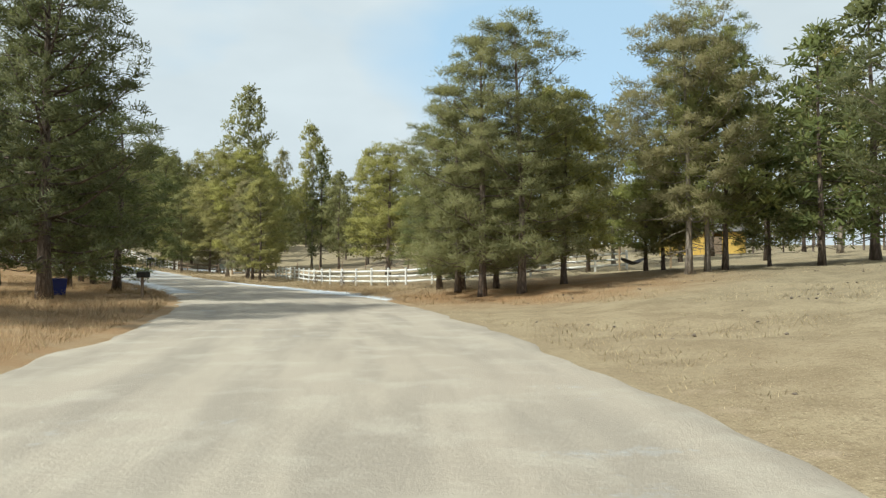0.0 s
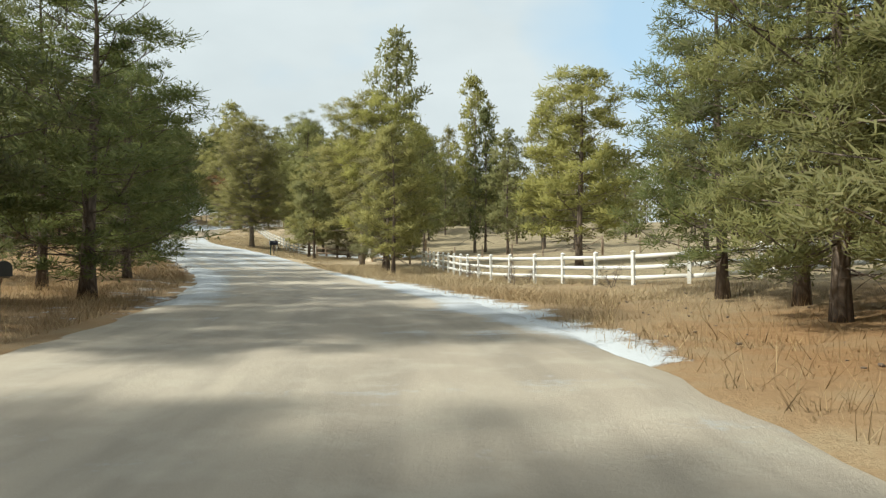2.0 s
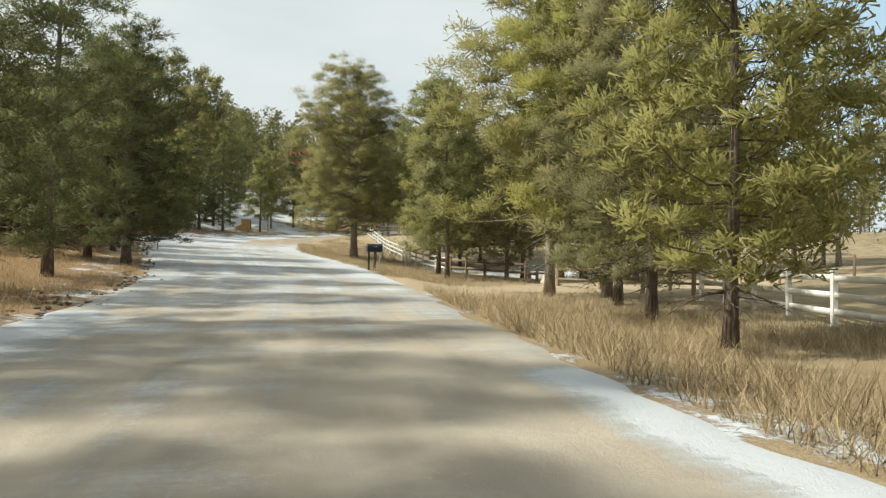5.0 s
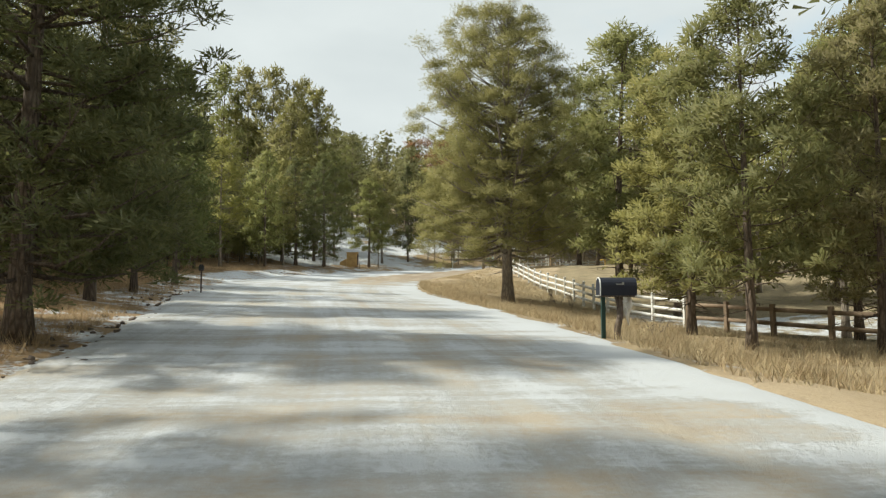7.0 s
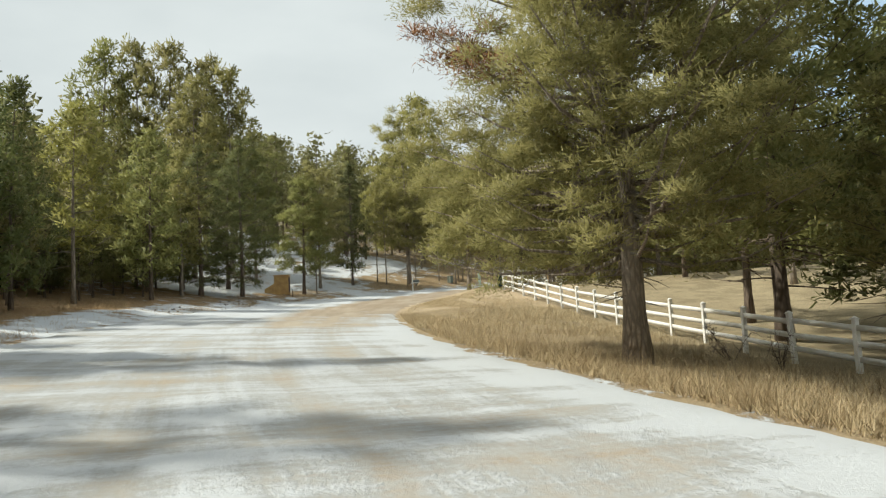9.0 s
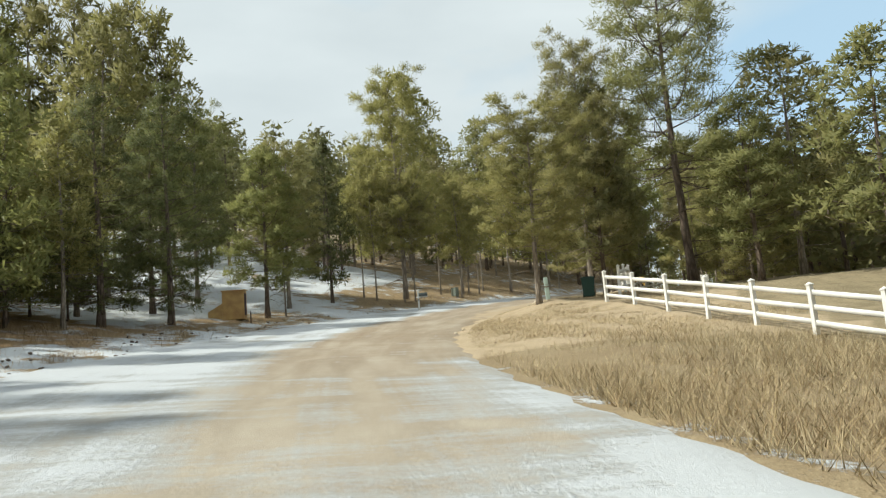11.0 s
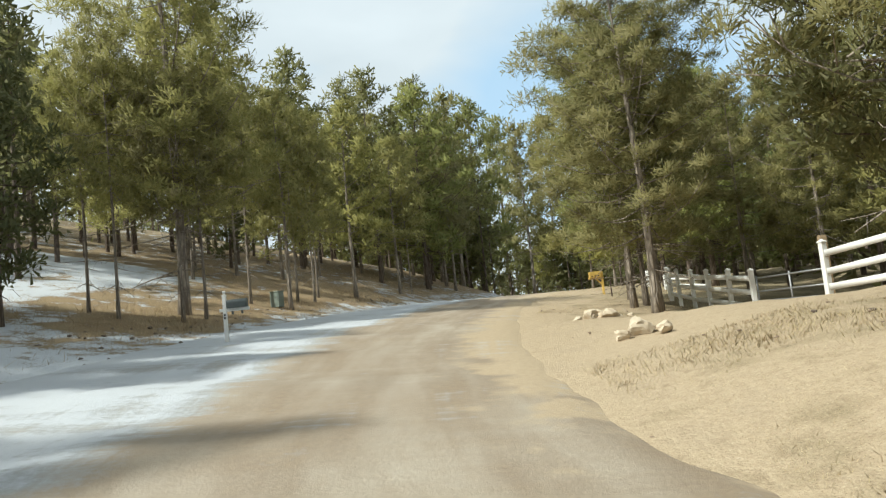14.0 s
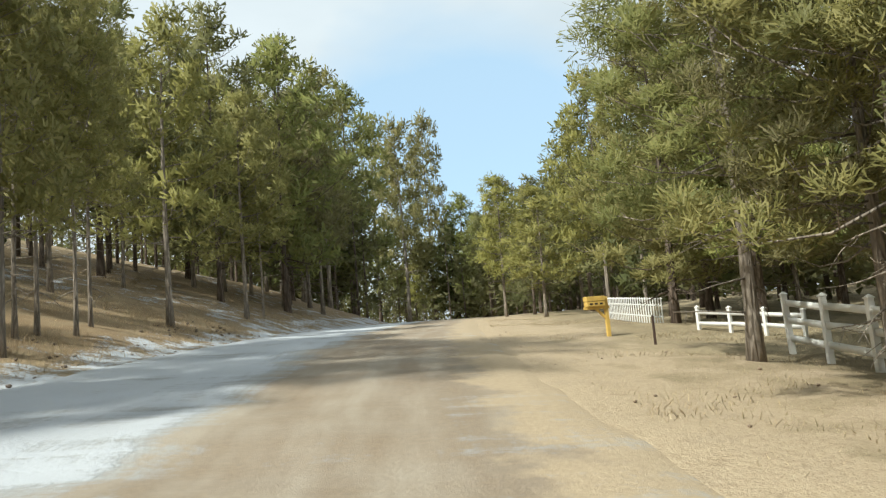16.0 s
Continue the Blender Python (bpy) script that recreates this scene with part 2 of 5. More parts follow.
WOOD = plain("weathered_wood", (0.27, 0.20, 0.14), (0.17, 0.125, 0.09), 0.9, scale=5)
LOG = plain("peeled_log", (0.34, 0.25, 0.15), (0.23, 0.165, 0.105), 0.8, scale=4)
YELLOW = plain("yellow_stained_wood", (0.68, 0.46, 0.12), (0.54, 0.35, 0.09), 0.7, scale=4)
BLACK = plain("black_enamel", (0.018, 0.018, 0.019), (0.03, 0.03, 0.03), 0.38, scale=5, bump=0.05, spec=0.5)
GREYBOX = plain("grey_green_enamel", (0.085, 0.10, 0.10), (0.12, 0.13, 0.125), 0.45, scale=5, bump=0.05)
BLUE = plain("blue_plastic", (0.02, 0.03, 0.17), (0.03, 0.04, 0.12), 0.5, scale=4, bump=0.05)
DKGREEN = plain("dark_green_plastic", (0.018, 0.05, 0.04), (0.03, 0.06, 0.05), 0.5, scale=4, bump=0.05)
PALEGREEN = plain("pale_green_enamel", (0.21, 0.245, 0.21), (0.17, 0.20, 0.175), 0.55, scale=3, bump=0.05)
STONE = plain("pale_sandstone", (0.58, 0.49, 0.37), (0.44, 0.36, 0.26), 0.9, scale=3, bump=0.6)
STEEL = plain("galvanised_steel", (0.32, 0.32, 0.32), (0.25, 0.25, 0.26), 0.5, 0.7, scale=4)
RUST = plain("rusty_steel", (0.10, 0.065, 0.05), (0.06, 0.045, 0.04), 0.8, 0.3)
DARKCLOTH = plain("dark_cloth", (0.03, 0.03, 0.032), rough=0.95)
ROOFING = plain("grey_roofing", (0.16, 0.15, 0.145), rough=0.9)
PLYWOOD = plain("weathered_plywood", (0.54, 0.37, 0.15), (0.34, 0.20, 0.10), 0.85, scale=2.2)
PURPLE = plain("dark_stained_board", (0.07, 0.045, 0.06), (0.045, 0.03, 0.045), 0.8)
NAVY = plain("navy_black_enamel", (0.014, 0.017, 0.028), (0.022, 0.024, 0.034), 0.6, scale=5, bump=0.05)
TEAL = plain("pale_teal_enamel", (0.52, 0.64, 0.60), (0.40, 0.50, 0.46), 0.5, scale=3, bump=0.05)
INK = plain("dark_paint", (0.03, 0.03, 0.03), rough=0.7)

# ---- mesh helpers ----


def tri_mesh(name, verts, tris, mats, smooth=False, index=None):
    """One mesh from arrays of corners and triangles."""
    verts, tris = np.asarray(verts, np.float32), np.asarray(tris, np.int32)
    me = bpy.data.meshes.new(name)
    me.vertices.add(len(verts))
    me.vertices.foreach_set("co", verts.ravel())
    me.loops.add(tris.size)
    me.loops.foreach_set("vertex_index", tris.ravel())
    me.polygons.add(len(tris))
    me.polygons.foreach_set("loop_start", np.arange(0, tris.size, 3, dtype=np.int32))
    if smooth:
        me.polygons.foreach_set("use_smooth", np.ones(len(tris), bool))
    for m in mats if isinstance(mats, (list, tuple)) else [mats]:
        me.materials.append(m)
    if index is not None:
        me.polygons.foreach_set("material_index", np.asarray(index, np.int32))
    me.update()
    me.validate()
    return me


def put_attr(me, name, values):
    a = me.attributes.new(name, "FLOAT", "POINT")
    a.data.foreach_set("value", np.asarray(values, np.float32))


def tube(points, radii, sides=7):
    """Corners and triangles of a tapered tube along points, closed at its end."""
    p, r = np.asarray(points, float), np.asarray(radii, float)
    d = np.gradient(p, axis=0)
    d /= np.linalg.norm(d, axis=1)[:, None] + 1e-9
    ref = np.where(np.abs(d[:, 2:3]) > 0.9, [[1.0, 0, 0]], [[0, 0, 1.0]])
    a = np.cross(d, ref)
    a /= np.linalg.norm(a, axis=1)[:, None]
    b = np.cross(d, a)
    th = np.arange(sides) / sides * 2 * np.pi
    ring = a[:, None] * np.cos(th)[None, :, None] + b[:, None] * np.sin(th)[None, :, None]
    v = (p[:, None] + ring * r[:, None, None]).reshape(-1, 3)
    i, j = np.meshgrid(np.arange(len(p) - 1), np.arange(sides), indexing="ij")
    j2 = (j + 1) % sides
    q = np.stack([i * sides + j, i * sides + j2, (i + 1) * sides + j2, (i + 1) * sides + j], -1).reshape(-1, 4)
    t = np.concatenate([q[:, [0, 1, 2]], q[:, [0, 2, 3]]])
    n = len(v)
    v = np.concatenate([v, p[:1], p[-1:]])
    k = np.arange(sides)
    cap = np.stack([np.full(sides, n), (k + 1) % sides, k], 1)
    top = (len(p) - 1) * sides
    cap2 = np.stack([np.full(sides, n + 1), top + k, top + (k + 1) % sides], 1)
    return v, np.concatenate([t, cap, cap2])


def joined(pieces):
    """Several (corners, triangles) as one."""
    vs, ts, n = [], [], 0
    for v, t in pieces:
        vs.append(v)
        ts.append(np.asarray(t) + n)
        n += len(v)
    return np.concatenate(vs), np.concatenate(ts)


def box(bm, size, at=(0, 0, 0), turn=(0, 0, 0), bevel=0.0):
    """Adds a box with worn edges to a bmesh; at: its middle."""
    m = pose(*at, *turn) @ Matrix.Diagonal((*size, 1))
    made = bmesh.ops.create_cube(bm, size=1, matrix=m)["verts"]
    if bevel:
        edges = list({e for v in made for e in v.link_edges})
        bmesh.ops.bevel(bm, geom=edges, offset=bevel, segments=2, affect="EDGES", profile=0.6)


def cyl(bm, r, length, at=(0, 0, 0), turn=(0, 0, 0), r2=None, sides=16):
    bmesh.ops.create_cone(bm, cap_ends=True, segments=sides, radius1=r, radius2=r if r2 is None else r2, depth=length, matrix=pose(*at, *turn))


def baked(name, bm, material, smooth=False):
    me = bpy.data.meshes.new(name)
    bm.to_mesh(me)
    bm.free()
    me.materials.append(material)
    if smooth:
        me.polygons.foreach_set("use_smooth", np.ones(len(me.polygons), bool))
    return me


def part(name, bm, material, parent, label="", smooth=False, at=None):
    """Links a bmesh or a mesh as one object under a thing or a part."""
    me = bm if isinstance(bm, bpy.types.Mesh) else baked(name, bm, material, smooth)
    ob = new(name, me)
    ob.parent = parent
    if at is not None:
        ob.matrix_basis = at
    return tagged(ob, label) if label else ob


def thing(name, x, y, label, category, group="", turn=0.0, sink=0.0, kind="", tilt=(0, 0)):
    """An empty at a thing's base, standing on the ground."""
    ob = new(name)
    ob.empty_display_size = 0.2
    ob.matrix_basis = pose(x, y, height(x, y) - sink, tilt[0], tilt[1], turn)
    return tagged(ob, label, category, group, kind)


# ---- the plan of the ground ----
# road centre: x, y, height, half width
ROAD = np.array([(2.6, -60, 0, 4.1), (0.1, -25, 0, 4.1), (-0.9, 0, 0, 4.1), (-2, 12.1, 0, 4.1), (-4.7, 24.1, 0, 4.2), (-8, 34.2, 0, 4.4), (-11.9, 42.4, 0.03, 4.4), (-18.5, 53.7, 0.12, 4), (-26.1, 64.2, 0.45, 4.2), (-32.2, 72.8, 0.8, 4.7), (-38.8, 80.5, 1.35, 5.3), (-45.9, 87.4, 2.05, 5.8), (-56.2, 96.9, 2.85, 6.1), (-63.4, 107.1, 3.75, 5.7), (-68.7, 116.1, 4.35, 5.4), (-72.3, 125.1, 4.95, 5.1), (-74.3, 134.3, 5.6, 5.2), (-75, 143.4, 6.3, 5.2), (-74.6, 155, 7, 5.3), (-73, 172, 7.9, 5.2), (-69.3, 195, 8.6, 5), (-64, 222, 9.2, 4.8), (-67, 245, 9.3, 4.8), (-88, 275, 9.4, 4.8)], float)
# ground beside the road: y, crossfall, left at 8, 20, 50 m, right at 8, 20, 50 m
SIDE = np.array([(-60, 0, 0, .2, .5, .2, 1.1, 2), (0, 0, 0, .2, .6, .3, 1.4, 3), (30, 0, .05, .2, .8, .05, 1.3, 2.8), (50, 0, .1, .3, 1.5, -.15, .7, 2.4), (70, 0, .2, .5, 2.5, -.5, -.2, 1.6), (90, .02, .3, 1.0, 6, -.6, -1.2, .4), (110, .05, .3, 1.5, 8.5, .1, -.5, .5), (130, .05, .3, 2.2, 9, .95, .9, 1.2), (139.5, .05, .35, 2.4, 9.3, .6, .8, .9), (145, .05, .4, 2.6, 9.5, .08, -1.4, -.6), (152, .05, .6, 3.2, 10.5, 0, -1.3, -.6), (165, .04, 1.0, 4.2, 12, -.05, -.6, .3), (200, .02, 1.2, 5.5, 14, 0, 0, .5), (300, 0, 1, 5.5, 14, 0, .3, 1.5)], float)
def _dense():
    d=np.r_[0,np.cumsum(np.hypot(*np.diff(ROAD[:,:2],axis=0).T))]
    s=np.arange(0,d[-1],1.0)
    # smooth through the knots
    P=np.stack([np.interp(s,d,ROAD[:,i]) for i in range(4)],1)
    for _ in range(60):
        P[1:-1]=0.25*P[:-2]+0.5*P[1:-1]+0.25*P[2:]
    return P
LINE=_dense()
TAN=np.gradient(LINE[:,:2],axis=0); TAN/=np.linalg.norm(TAN,axis=1)[:,None]
STA=np.r_[0,np.cumsum(np.hypot(*np.diff(LINE[:,:2],axis=0).T))]
COARSE=LINE[::4]
def road_coords(x,y):
    """Station, offset (left is plus) and height of the road near (x, y)."""
    q=np.stack([np.ravel(x),np.ravel(y)],1).astype(float)
    f=q.astype(np.float32)
    c=COARSE.astype(np.float32)
    E=(f[:,0:1]-c[None,:,0])**2+(f[:,1:2]-c[None,:,1])**2
    k0=E.argmin(1)*4
    near=np.clip(k0[:,None]+np.arange(-4,5)[None],0,len(LINE)-1)
    D=((q[:,None]-LINE[near,:2])**2).sum(-1)
    m=D.argmin(1)
    k=near[np.arange(len(q)),m]
    off=q-LINE[k,:2]
    lat=TAN[k,0]*off[:,1]-TAN[k,1]*off[:,0]
    along=(off*TAN[k]).sum(1)
    dist=np.sqrt(D.min(1))
    lat=np.sign(lat+1e-9)*np.maximum(np.abs(lat),dist*(np.abs(along)>0.8))
    w=1.0/(E+(4.0+0.15*dist[:,None]**2).astype(np.float32))
    w=w*w*w
    s=w.sum(1)
    z=(w@c[:,2])/s
    yy=(w@c[:,1])/s
    return STA[k]+np.clip(along,-1,1),lat,z.astype(float),yy.astype(float),LINE[k,3]
def ground(x,y):
    s,lat,z,yy,half=road_coords(x,y)
    a=np.abs(lat)
    ks=[0,half+0.2,half+3.6,20,50,120,260]
    out=np.zeros(len(z))
    for sign,c in ((1,2),(-1,5)):
        v8,v20,v50=(np.interp(yy,SIDE[:,0],SIDE[:,c+i]) for i in range(3))
        far=26.0*np.clip((yy-60)/60,0,1)+2.0 if sign>0 else 2.0
        f1=v50+far*0.6; f2=v50+far*1.4
        m=(lat>=0) if sign>0 else (lat<0)
        t=np.zeros(len(z))
        vals=[t,t,v8,v20,v50,f1,f2]
        for i in range(6):
            lo,hi=ks[i],ks[i+1]
            u=np.clip((a-lo)/(hi-lo),0,1)
            seg=vals[i]*(1-u)+vals[i+1]*u
            out=np.where(m&(a>=lo),seg,out)
    out=z+out+np.clip(lat,-8,8)*np.interp(yy,SIDE[:,0],SIDE[:,1])
    return out.reshape(np.shape(x))



def height(x, y):
    return float(ground(np.array([float(x)]), np.array([float(y)]))[0])


def bumps(x, y, scale, seed=0.0):
    """Smooth noise of about -1 to 1 over arrays."""
    u, v = x / scale + seed, y / scale - seed
    return (np.sin(u * 1.3 + 1.7 * np.sin(v * 0.9)) + np.sin(v * 1.7 + 1.3 * np.sin(u * 1.1 + 2)) + np.sin((u + v) * 2.3 + 4)) / 3


def near_line(x, y, pts):
    """Distance from arrays of places to a polyline."""
    best = np.full(np.shape(x), 1e9)
    for (ax, ay), (bx, by) in zip(pts[:-1], pts[1:]):
        dx, dy = bx - ax, by - ay
        t = np.clip(((x - ax) * dx + (y - ay) * dy) / (dx * dx + dy * dy), 0, 1)
        best = np.minimum(best, np.hypot(x - ax - t * dx, y - ay - t * dy))
    return best


DRIVES = [  # bare tracks beside the road: half width and way
    (2.5, [(-33, 74.5), (-29.5, 77.5), (-26.8, 82.0), (-23.5, 88), (-17, 96), (-8, 108)]),
    (3.0, [(-69, 140), (-64.5, 142.5), (-57, 145), (-44, 150)]),
    (2.3, [(-29.5, 71.5), (-28.2, 76.5), (-27, 80)]),
]
HILL_TRACK = [(-79, 141), (-86, 142), (-94, 147), (-97, 156), (-104, 163), (-112, 176)]


def masks(x, y):
    """Snow, bare sand and needle litter on the ground."""
    s, lat, z, yy, half = road_coords(x, y)
    a = np.abs(lat)
    w = bumps(x, y, 6.0)
    sand = np.zeros(len(x))
    for hw, way in DRIVES:
        sand = np.maximum(sand, np.clip(1.25 - 0.5 * near_line(x, y, way) / hw, 0, 1))
    verge = np.clip(1.15 - (a - half) / 2.2, 0, 1)
    sand = np.maximum(sand, verge * np.where(lat < 0, np.interp(yy, [0, 25, 40, 118, 132, 140, 180], [0.4, 0.35, 0.2, 0.2, 0.7, 0.85, 0.95]), 0.25))
    right = (lat < 0) & (yy > 134) & (a < 15)
    sand = np.where(right, np.maximum(sand, np.clip(0.75 - (a - half) / 14, 0, 1)), sand)
    bank = (lat < 0) & (yy > 114) & (yy < 140) & (a < half + 11)
    sand = np.where(bank, np.maximum(sand, 0.6), sand)
    left_wood = np.interp(yy, [60, 85, 108, 122, 140, 170, 200, 300], [0, 0.05, 0.05, 0.4, 0.5, 0.4, 0.36, 0.2])
    snow = np.where(lat > half + 2, left_wood + 0.12 * w, 0.0)
    snow = np.maximum(snow, np.where((lat > half + 5.5) & (x < -81) & (y > 124) & (y < 170), 0.78 + 0.25 * bumps(x, y, 4.0, 3), 0))
    snow = np.maximum(snow, np.clip(1.1 - near_line(x, y, HILL_TRACK) / 5.0, 0, 0.85))
    snow = np.maximum(snow, np.where((lat > 0) & (a < half + 2.5), np.interp(yy, [20, 30, 45, 60, 110, 180], [0, 0.25, 0.42, 0.4, 0.62, 0.6]), 0))
    apron = np.interp(yy, [30, 34, 40, 46], [0.2, 0.5, 0.7, 0.6])
    snow = np.maximum(snow, np.where((lat < 0) & (yy > 30) & (yy < 50) & (a < half + apron + 0.3 * bumps(x, y, 1.1)), 0.80, 0))
    snow = np.maximum(snow, np.where((lat > 0) & (yy > 102) & (yy < 128) & (a < half + 3.5), 0.72 + 0.3 * bumps(x, y, 1.6), 0))
    snow = np.maximum(snow, np.where((lat < 0) & (a < half + 1.0), np.interp(yy, [28, 31.5, 50, 62, 80, 110, 116], [0, 0.6, 0.7, 0.3, 0.45, 0.4, 0]), 0))
    snow = np.maximum(snow, np.where(np.hypot((x + 33) / 9, (y - 104) / 5) < 1, 0.62, 0))
    bank = (lat > half + 1.3) & (lat < half + 10) & (yy > 148) & (yy < 180)
    snow = np.where(bank, snow * 0.55, snow)
    snow = np.where(np.clip(sand, 0, 1) > 0.6, snow * 0.5, snow)
    litter = np.clip(np.interp(yy, [-20, 10, 60, 100, 125, 200], [0.5, 0.55, 0.6, 0.5, 0.25, 0.2]) * np.clip(1.3 - (a - half) / 9, 0, 1), 0, 1)
    # right at y 26 to 46 the full tint stands for litter and shade
    litter = np.where((lat < 0) & (yy < 26), litter * 0.3, np.where((lat < 0) & (yy > 46), litter * 0.55, litter))
    litter = np.maximum(litter, np.where(lat > half, np.interp(yy, [-20, 60, 120, 145, 200], [0.75, 0.8, 0.7, 0.4, 0.35]) * np.clip(1.3 - a / 60, 0, 1), 0))
    litter = np.maximum(litter, np.clip(1.5 - np.hypot((x - 3.0) / 7.5, (y - 33.5) / 8.5), 0, 1))
    return snow, sand, litter


def spread(lo, hi, step, far):
    """Even steps from lo to hi, then ever longer ones out to far."""
    out, d, e = [], step, 0.0
    while e < far:
        d *= 1.28
        e += d
        out.append(e)
    return np.concatenate([lo - np.array(out[::-1]), np.arange(lo, hi, step), hi + np.array(out)])


def build_ground():
    gx, gy = spread(-112.0, 30.0, 0.85, 1800.0), spread(-12.0, 200.0, 0.85, 1800.0)
    X, Y = np.meshgrid(gx, gy)
    x, y = X.ravel(), Y.ravel()
    z, sn, sa, li = (np.zeros(len(x)) for _ in range(4))
    for i in range(0, len(x), 20000):
        k = slice(i, i + 20000)
        z[k] = ground(x[k], y[k])
        sn[k], sa[k], li[k] = masks(x[k], y[k])
        s, lat, _, _, half = road_coords(x[k], y[k])
        rough = 0.07 * bumps(x[k], y[k], 0.8) + 0.05 * bumps(x[k], y[k], 1.7, 2) + 0.10 * bumps(x[k], y[k], 3.7, 5)
        z[k] += np.where(np.abs(lat) > half, rough * np.clip((np.abs(lat) - half) / 2, 0, 1), 0)
        z[k] -= np.where(np.abs(lat) < half - 0.5, 0.12, 0)
    nx, ny = len(gx), len(gy)
    i, j = np.meshgrid(np.arange(ny - 1), np.arange(nx - 1), indexing="ij")
    a = (i * nx + j).ravel()
    tris = np.concatenate([np.stack([a, a + 1, a + nx + 1], 1), np.stack([a, a + nx + 1, a + nx], 1)])
    me = tri_mesh("ground", np.stack([x, y, z], 1), tris, GROUND, True)
    put_attr(me, "snow", sn)
    put_attr(me, "sand", sa)
    put_attr(me, "litter", li)
    tagged(new("ground", me), "rolling dry winter meadow with thin patches of snow", "ground", kind="structure")


def build_road():
    keep = (STA > 8) & (LINE[:, 1] < 285)
    idx = np.where(keep)[0]
    idx = np.repeat(idx, 2)[:-1]
    frac = np.arange(len(idx)) % 2 * 0.5
    nxt = np.minimum(idx + 1, len(LINE) - 1)
    P = LINE[idx] * (1 - frac)[:, None] + LINE[nxt] * frac[:, None]
    T = TAN[idx] * (1 - frac)[:, None] + TAN[nxt] * frac[:, None]
    S = STA[idx] + frac
    cols = 27
    u = np.linspace(-1, 1, cols)
    wob = 0.14 * bumps(S, 0 * S, 1.6) + 0.12 * bumps(S, 0 * S + 9, 0.6, 2)
    wob2 = 0.14 * bumps(S, 0 * S + 40, 1.5, 1) + 0.12 * bumps(S, 0 * S + 70, 0.7, 3)
    left, right = P[:, 3] + wob, P[:, 3] + wob2
    lat = np.where(u[None] > 0, u[None] * left[:, None], u[None] * right[:, None])
    x = P[:, 0:1] - T[:, 1:2] * lat
    y = P[:, 1:2] + T[:, 0:1] * lat
    z = ground(x.ravel(), y.ravel()).reshape(x.shape) + 0.035 - 0.09 * (np.abs(u[None]) > 0.985)
    ruts = sum(np.exp(-(((lat - c) / 0.35) ** 2)) for c in (-2.6, -1.0, 1.0, 2.6))
    z -= 0.02 * ruts
    yy = np.repeat(P[:, 1:2], cols, 1)
    over = np.interp(yy, [0, 36, 48, 60, 66, 74, 100, 108], [0.0, 0.04, 0.14, 0.28, 0.50, 0.62, 0.74, 0.6])
    edge = np.clip((u[None] + 0.16 + 0.05 * bumps(S, 0 * S, 3.0)[:, None]) / 0.34, 0, 1)
    half_snow = 0.10 + 0.82 * edge * edge * (3 - 2 * edge)
    k = np.clip((yy - 100) / 14, 0, 1)
    cover = over * (1 - k) + half_snow * k
    inner = np.interp(yy, [29, 31, 33, 36.5, 45, 58], [1.0, 0.95, 0.80, 0.62, 0.66, 0.72])
    cover += np.where((yy > 29) & (yy < 58), 0.8 * np.clip((-u[None] - inner) / 0.14, 0, 1), 0)
    cover += np.where((yy > 40) & (yy < 64), 0.65 * np.clip((u[None] - 0.5) / 0.25, 0, 1), 0)
    cover += np.where((yy > 72) & (yy < 114), 0.4 * np.clip((-u[None] - 0.62) / 0.3, 0, 1), 0)
    cover -= 0.16 * ruts * (yy > 50)
    nr = len(S)
    i, j = np.meshgrid(np.arange(nr - 1), np.arange(cols - 1), indexing="ij")
    a = (i * cols + j).ravel()
    tris = np.concatenate([np.stack([a, a + cols + 1, a + 1], 1), np.stack([a, a + cols, a + cols + 1], 1)])
    me = tri_mesh("road", np.stack([x.ravel(), y.ravel(), z.ravel()], 1), tris, GRAVEL, True)
    put_attr(me, "snow", cover.ravel())
    put_attr(me, "dirt", (np.interp(yy, [0, 98, 118, 200], [0.06, 0.15, 0.85, 0.85]) * np.clip(1.1 - edge, 0.1, 1)).ravel())
    rim = np.clip((-u[None] - 0.55) / 0.4, 0, 1) * np.interp(yy, [66, 70, 80, 84, 128, 138, 200], [0, 1, 1, 0, 0, 1, 1])
    put_attr(me, "rim", rim.ravel())
    uv = me.uv_layers.new(name="UVMap")
    flat = np.stack([lat.ravel(), np.repeat(S, cols)], 1)
    li = np.zeros(len(me.loops), np.int32)
    me.loops.foreach_get("vertex_index", li)
    uv.data.foreach_set("uv", flat[li].astype(np.float32).ravel())
    tagged(new("road", me), "packed sandy gravel road with wheel tracks and thin snow", "road", kind="structure")


build_ground()
build_road()

# ---- pines ----


def crown_profile(u, shape):
    """Reach of the limbs, 0 to 1, at a share u of the crown's height."""
    if shape == "cone":
        return (1 - u) ** 0.85 * (0.7 + 0.3 * min(1, u / 0.12)) + 0.05
    if shape == "round":
        return max(0.0, 1 - (abs(u - 0.42) / 0.62) ** 2.4) ** 0.5 * 0.95 + 0.08
    if shape == "tall":
        return (max(0.0, 1 - ((u - 0.3) / 0.74) ** 2)) ** 0.6 * 0.95 + 0.06
    return (1 - u**1.8) ** 0.76 * (0.74 + 0.26 * min(1, u / 0.2)) + 0.06


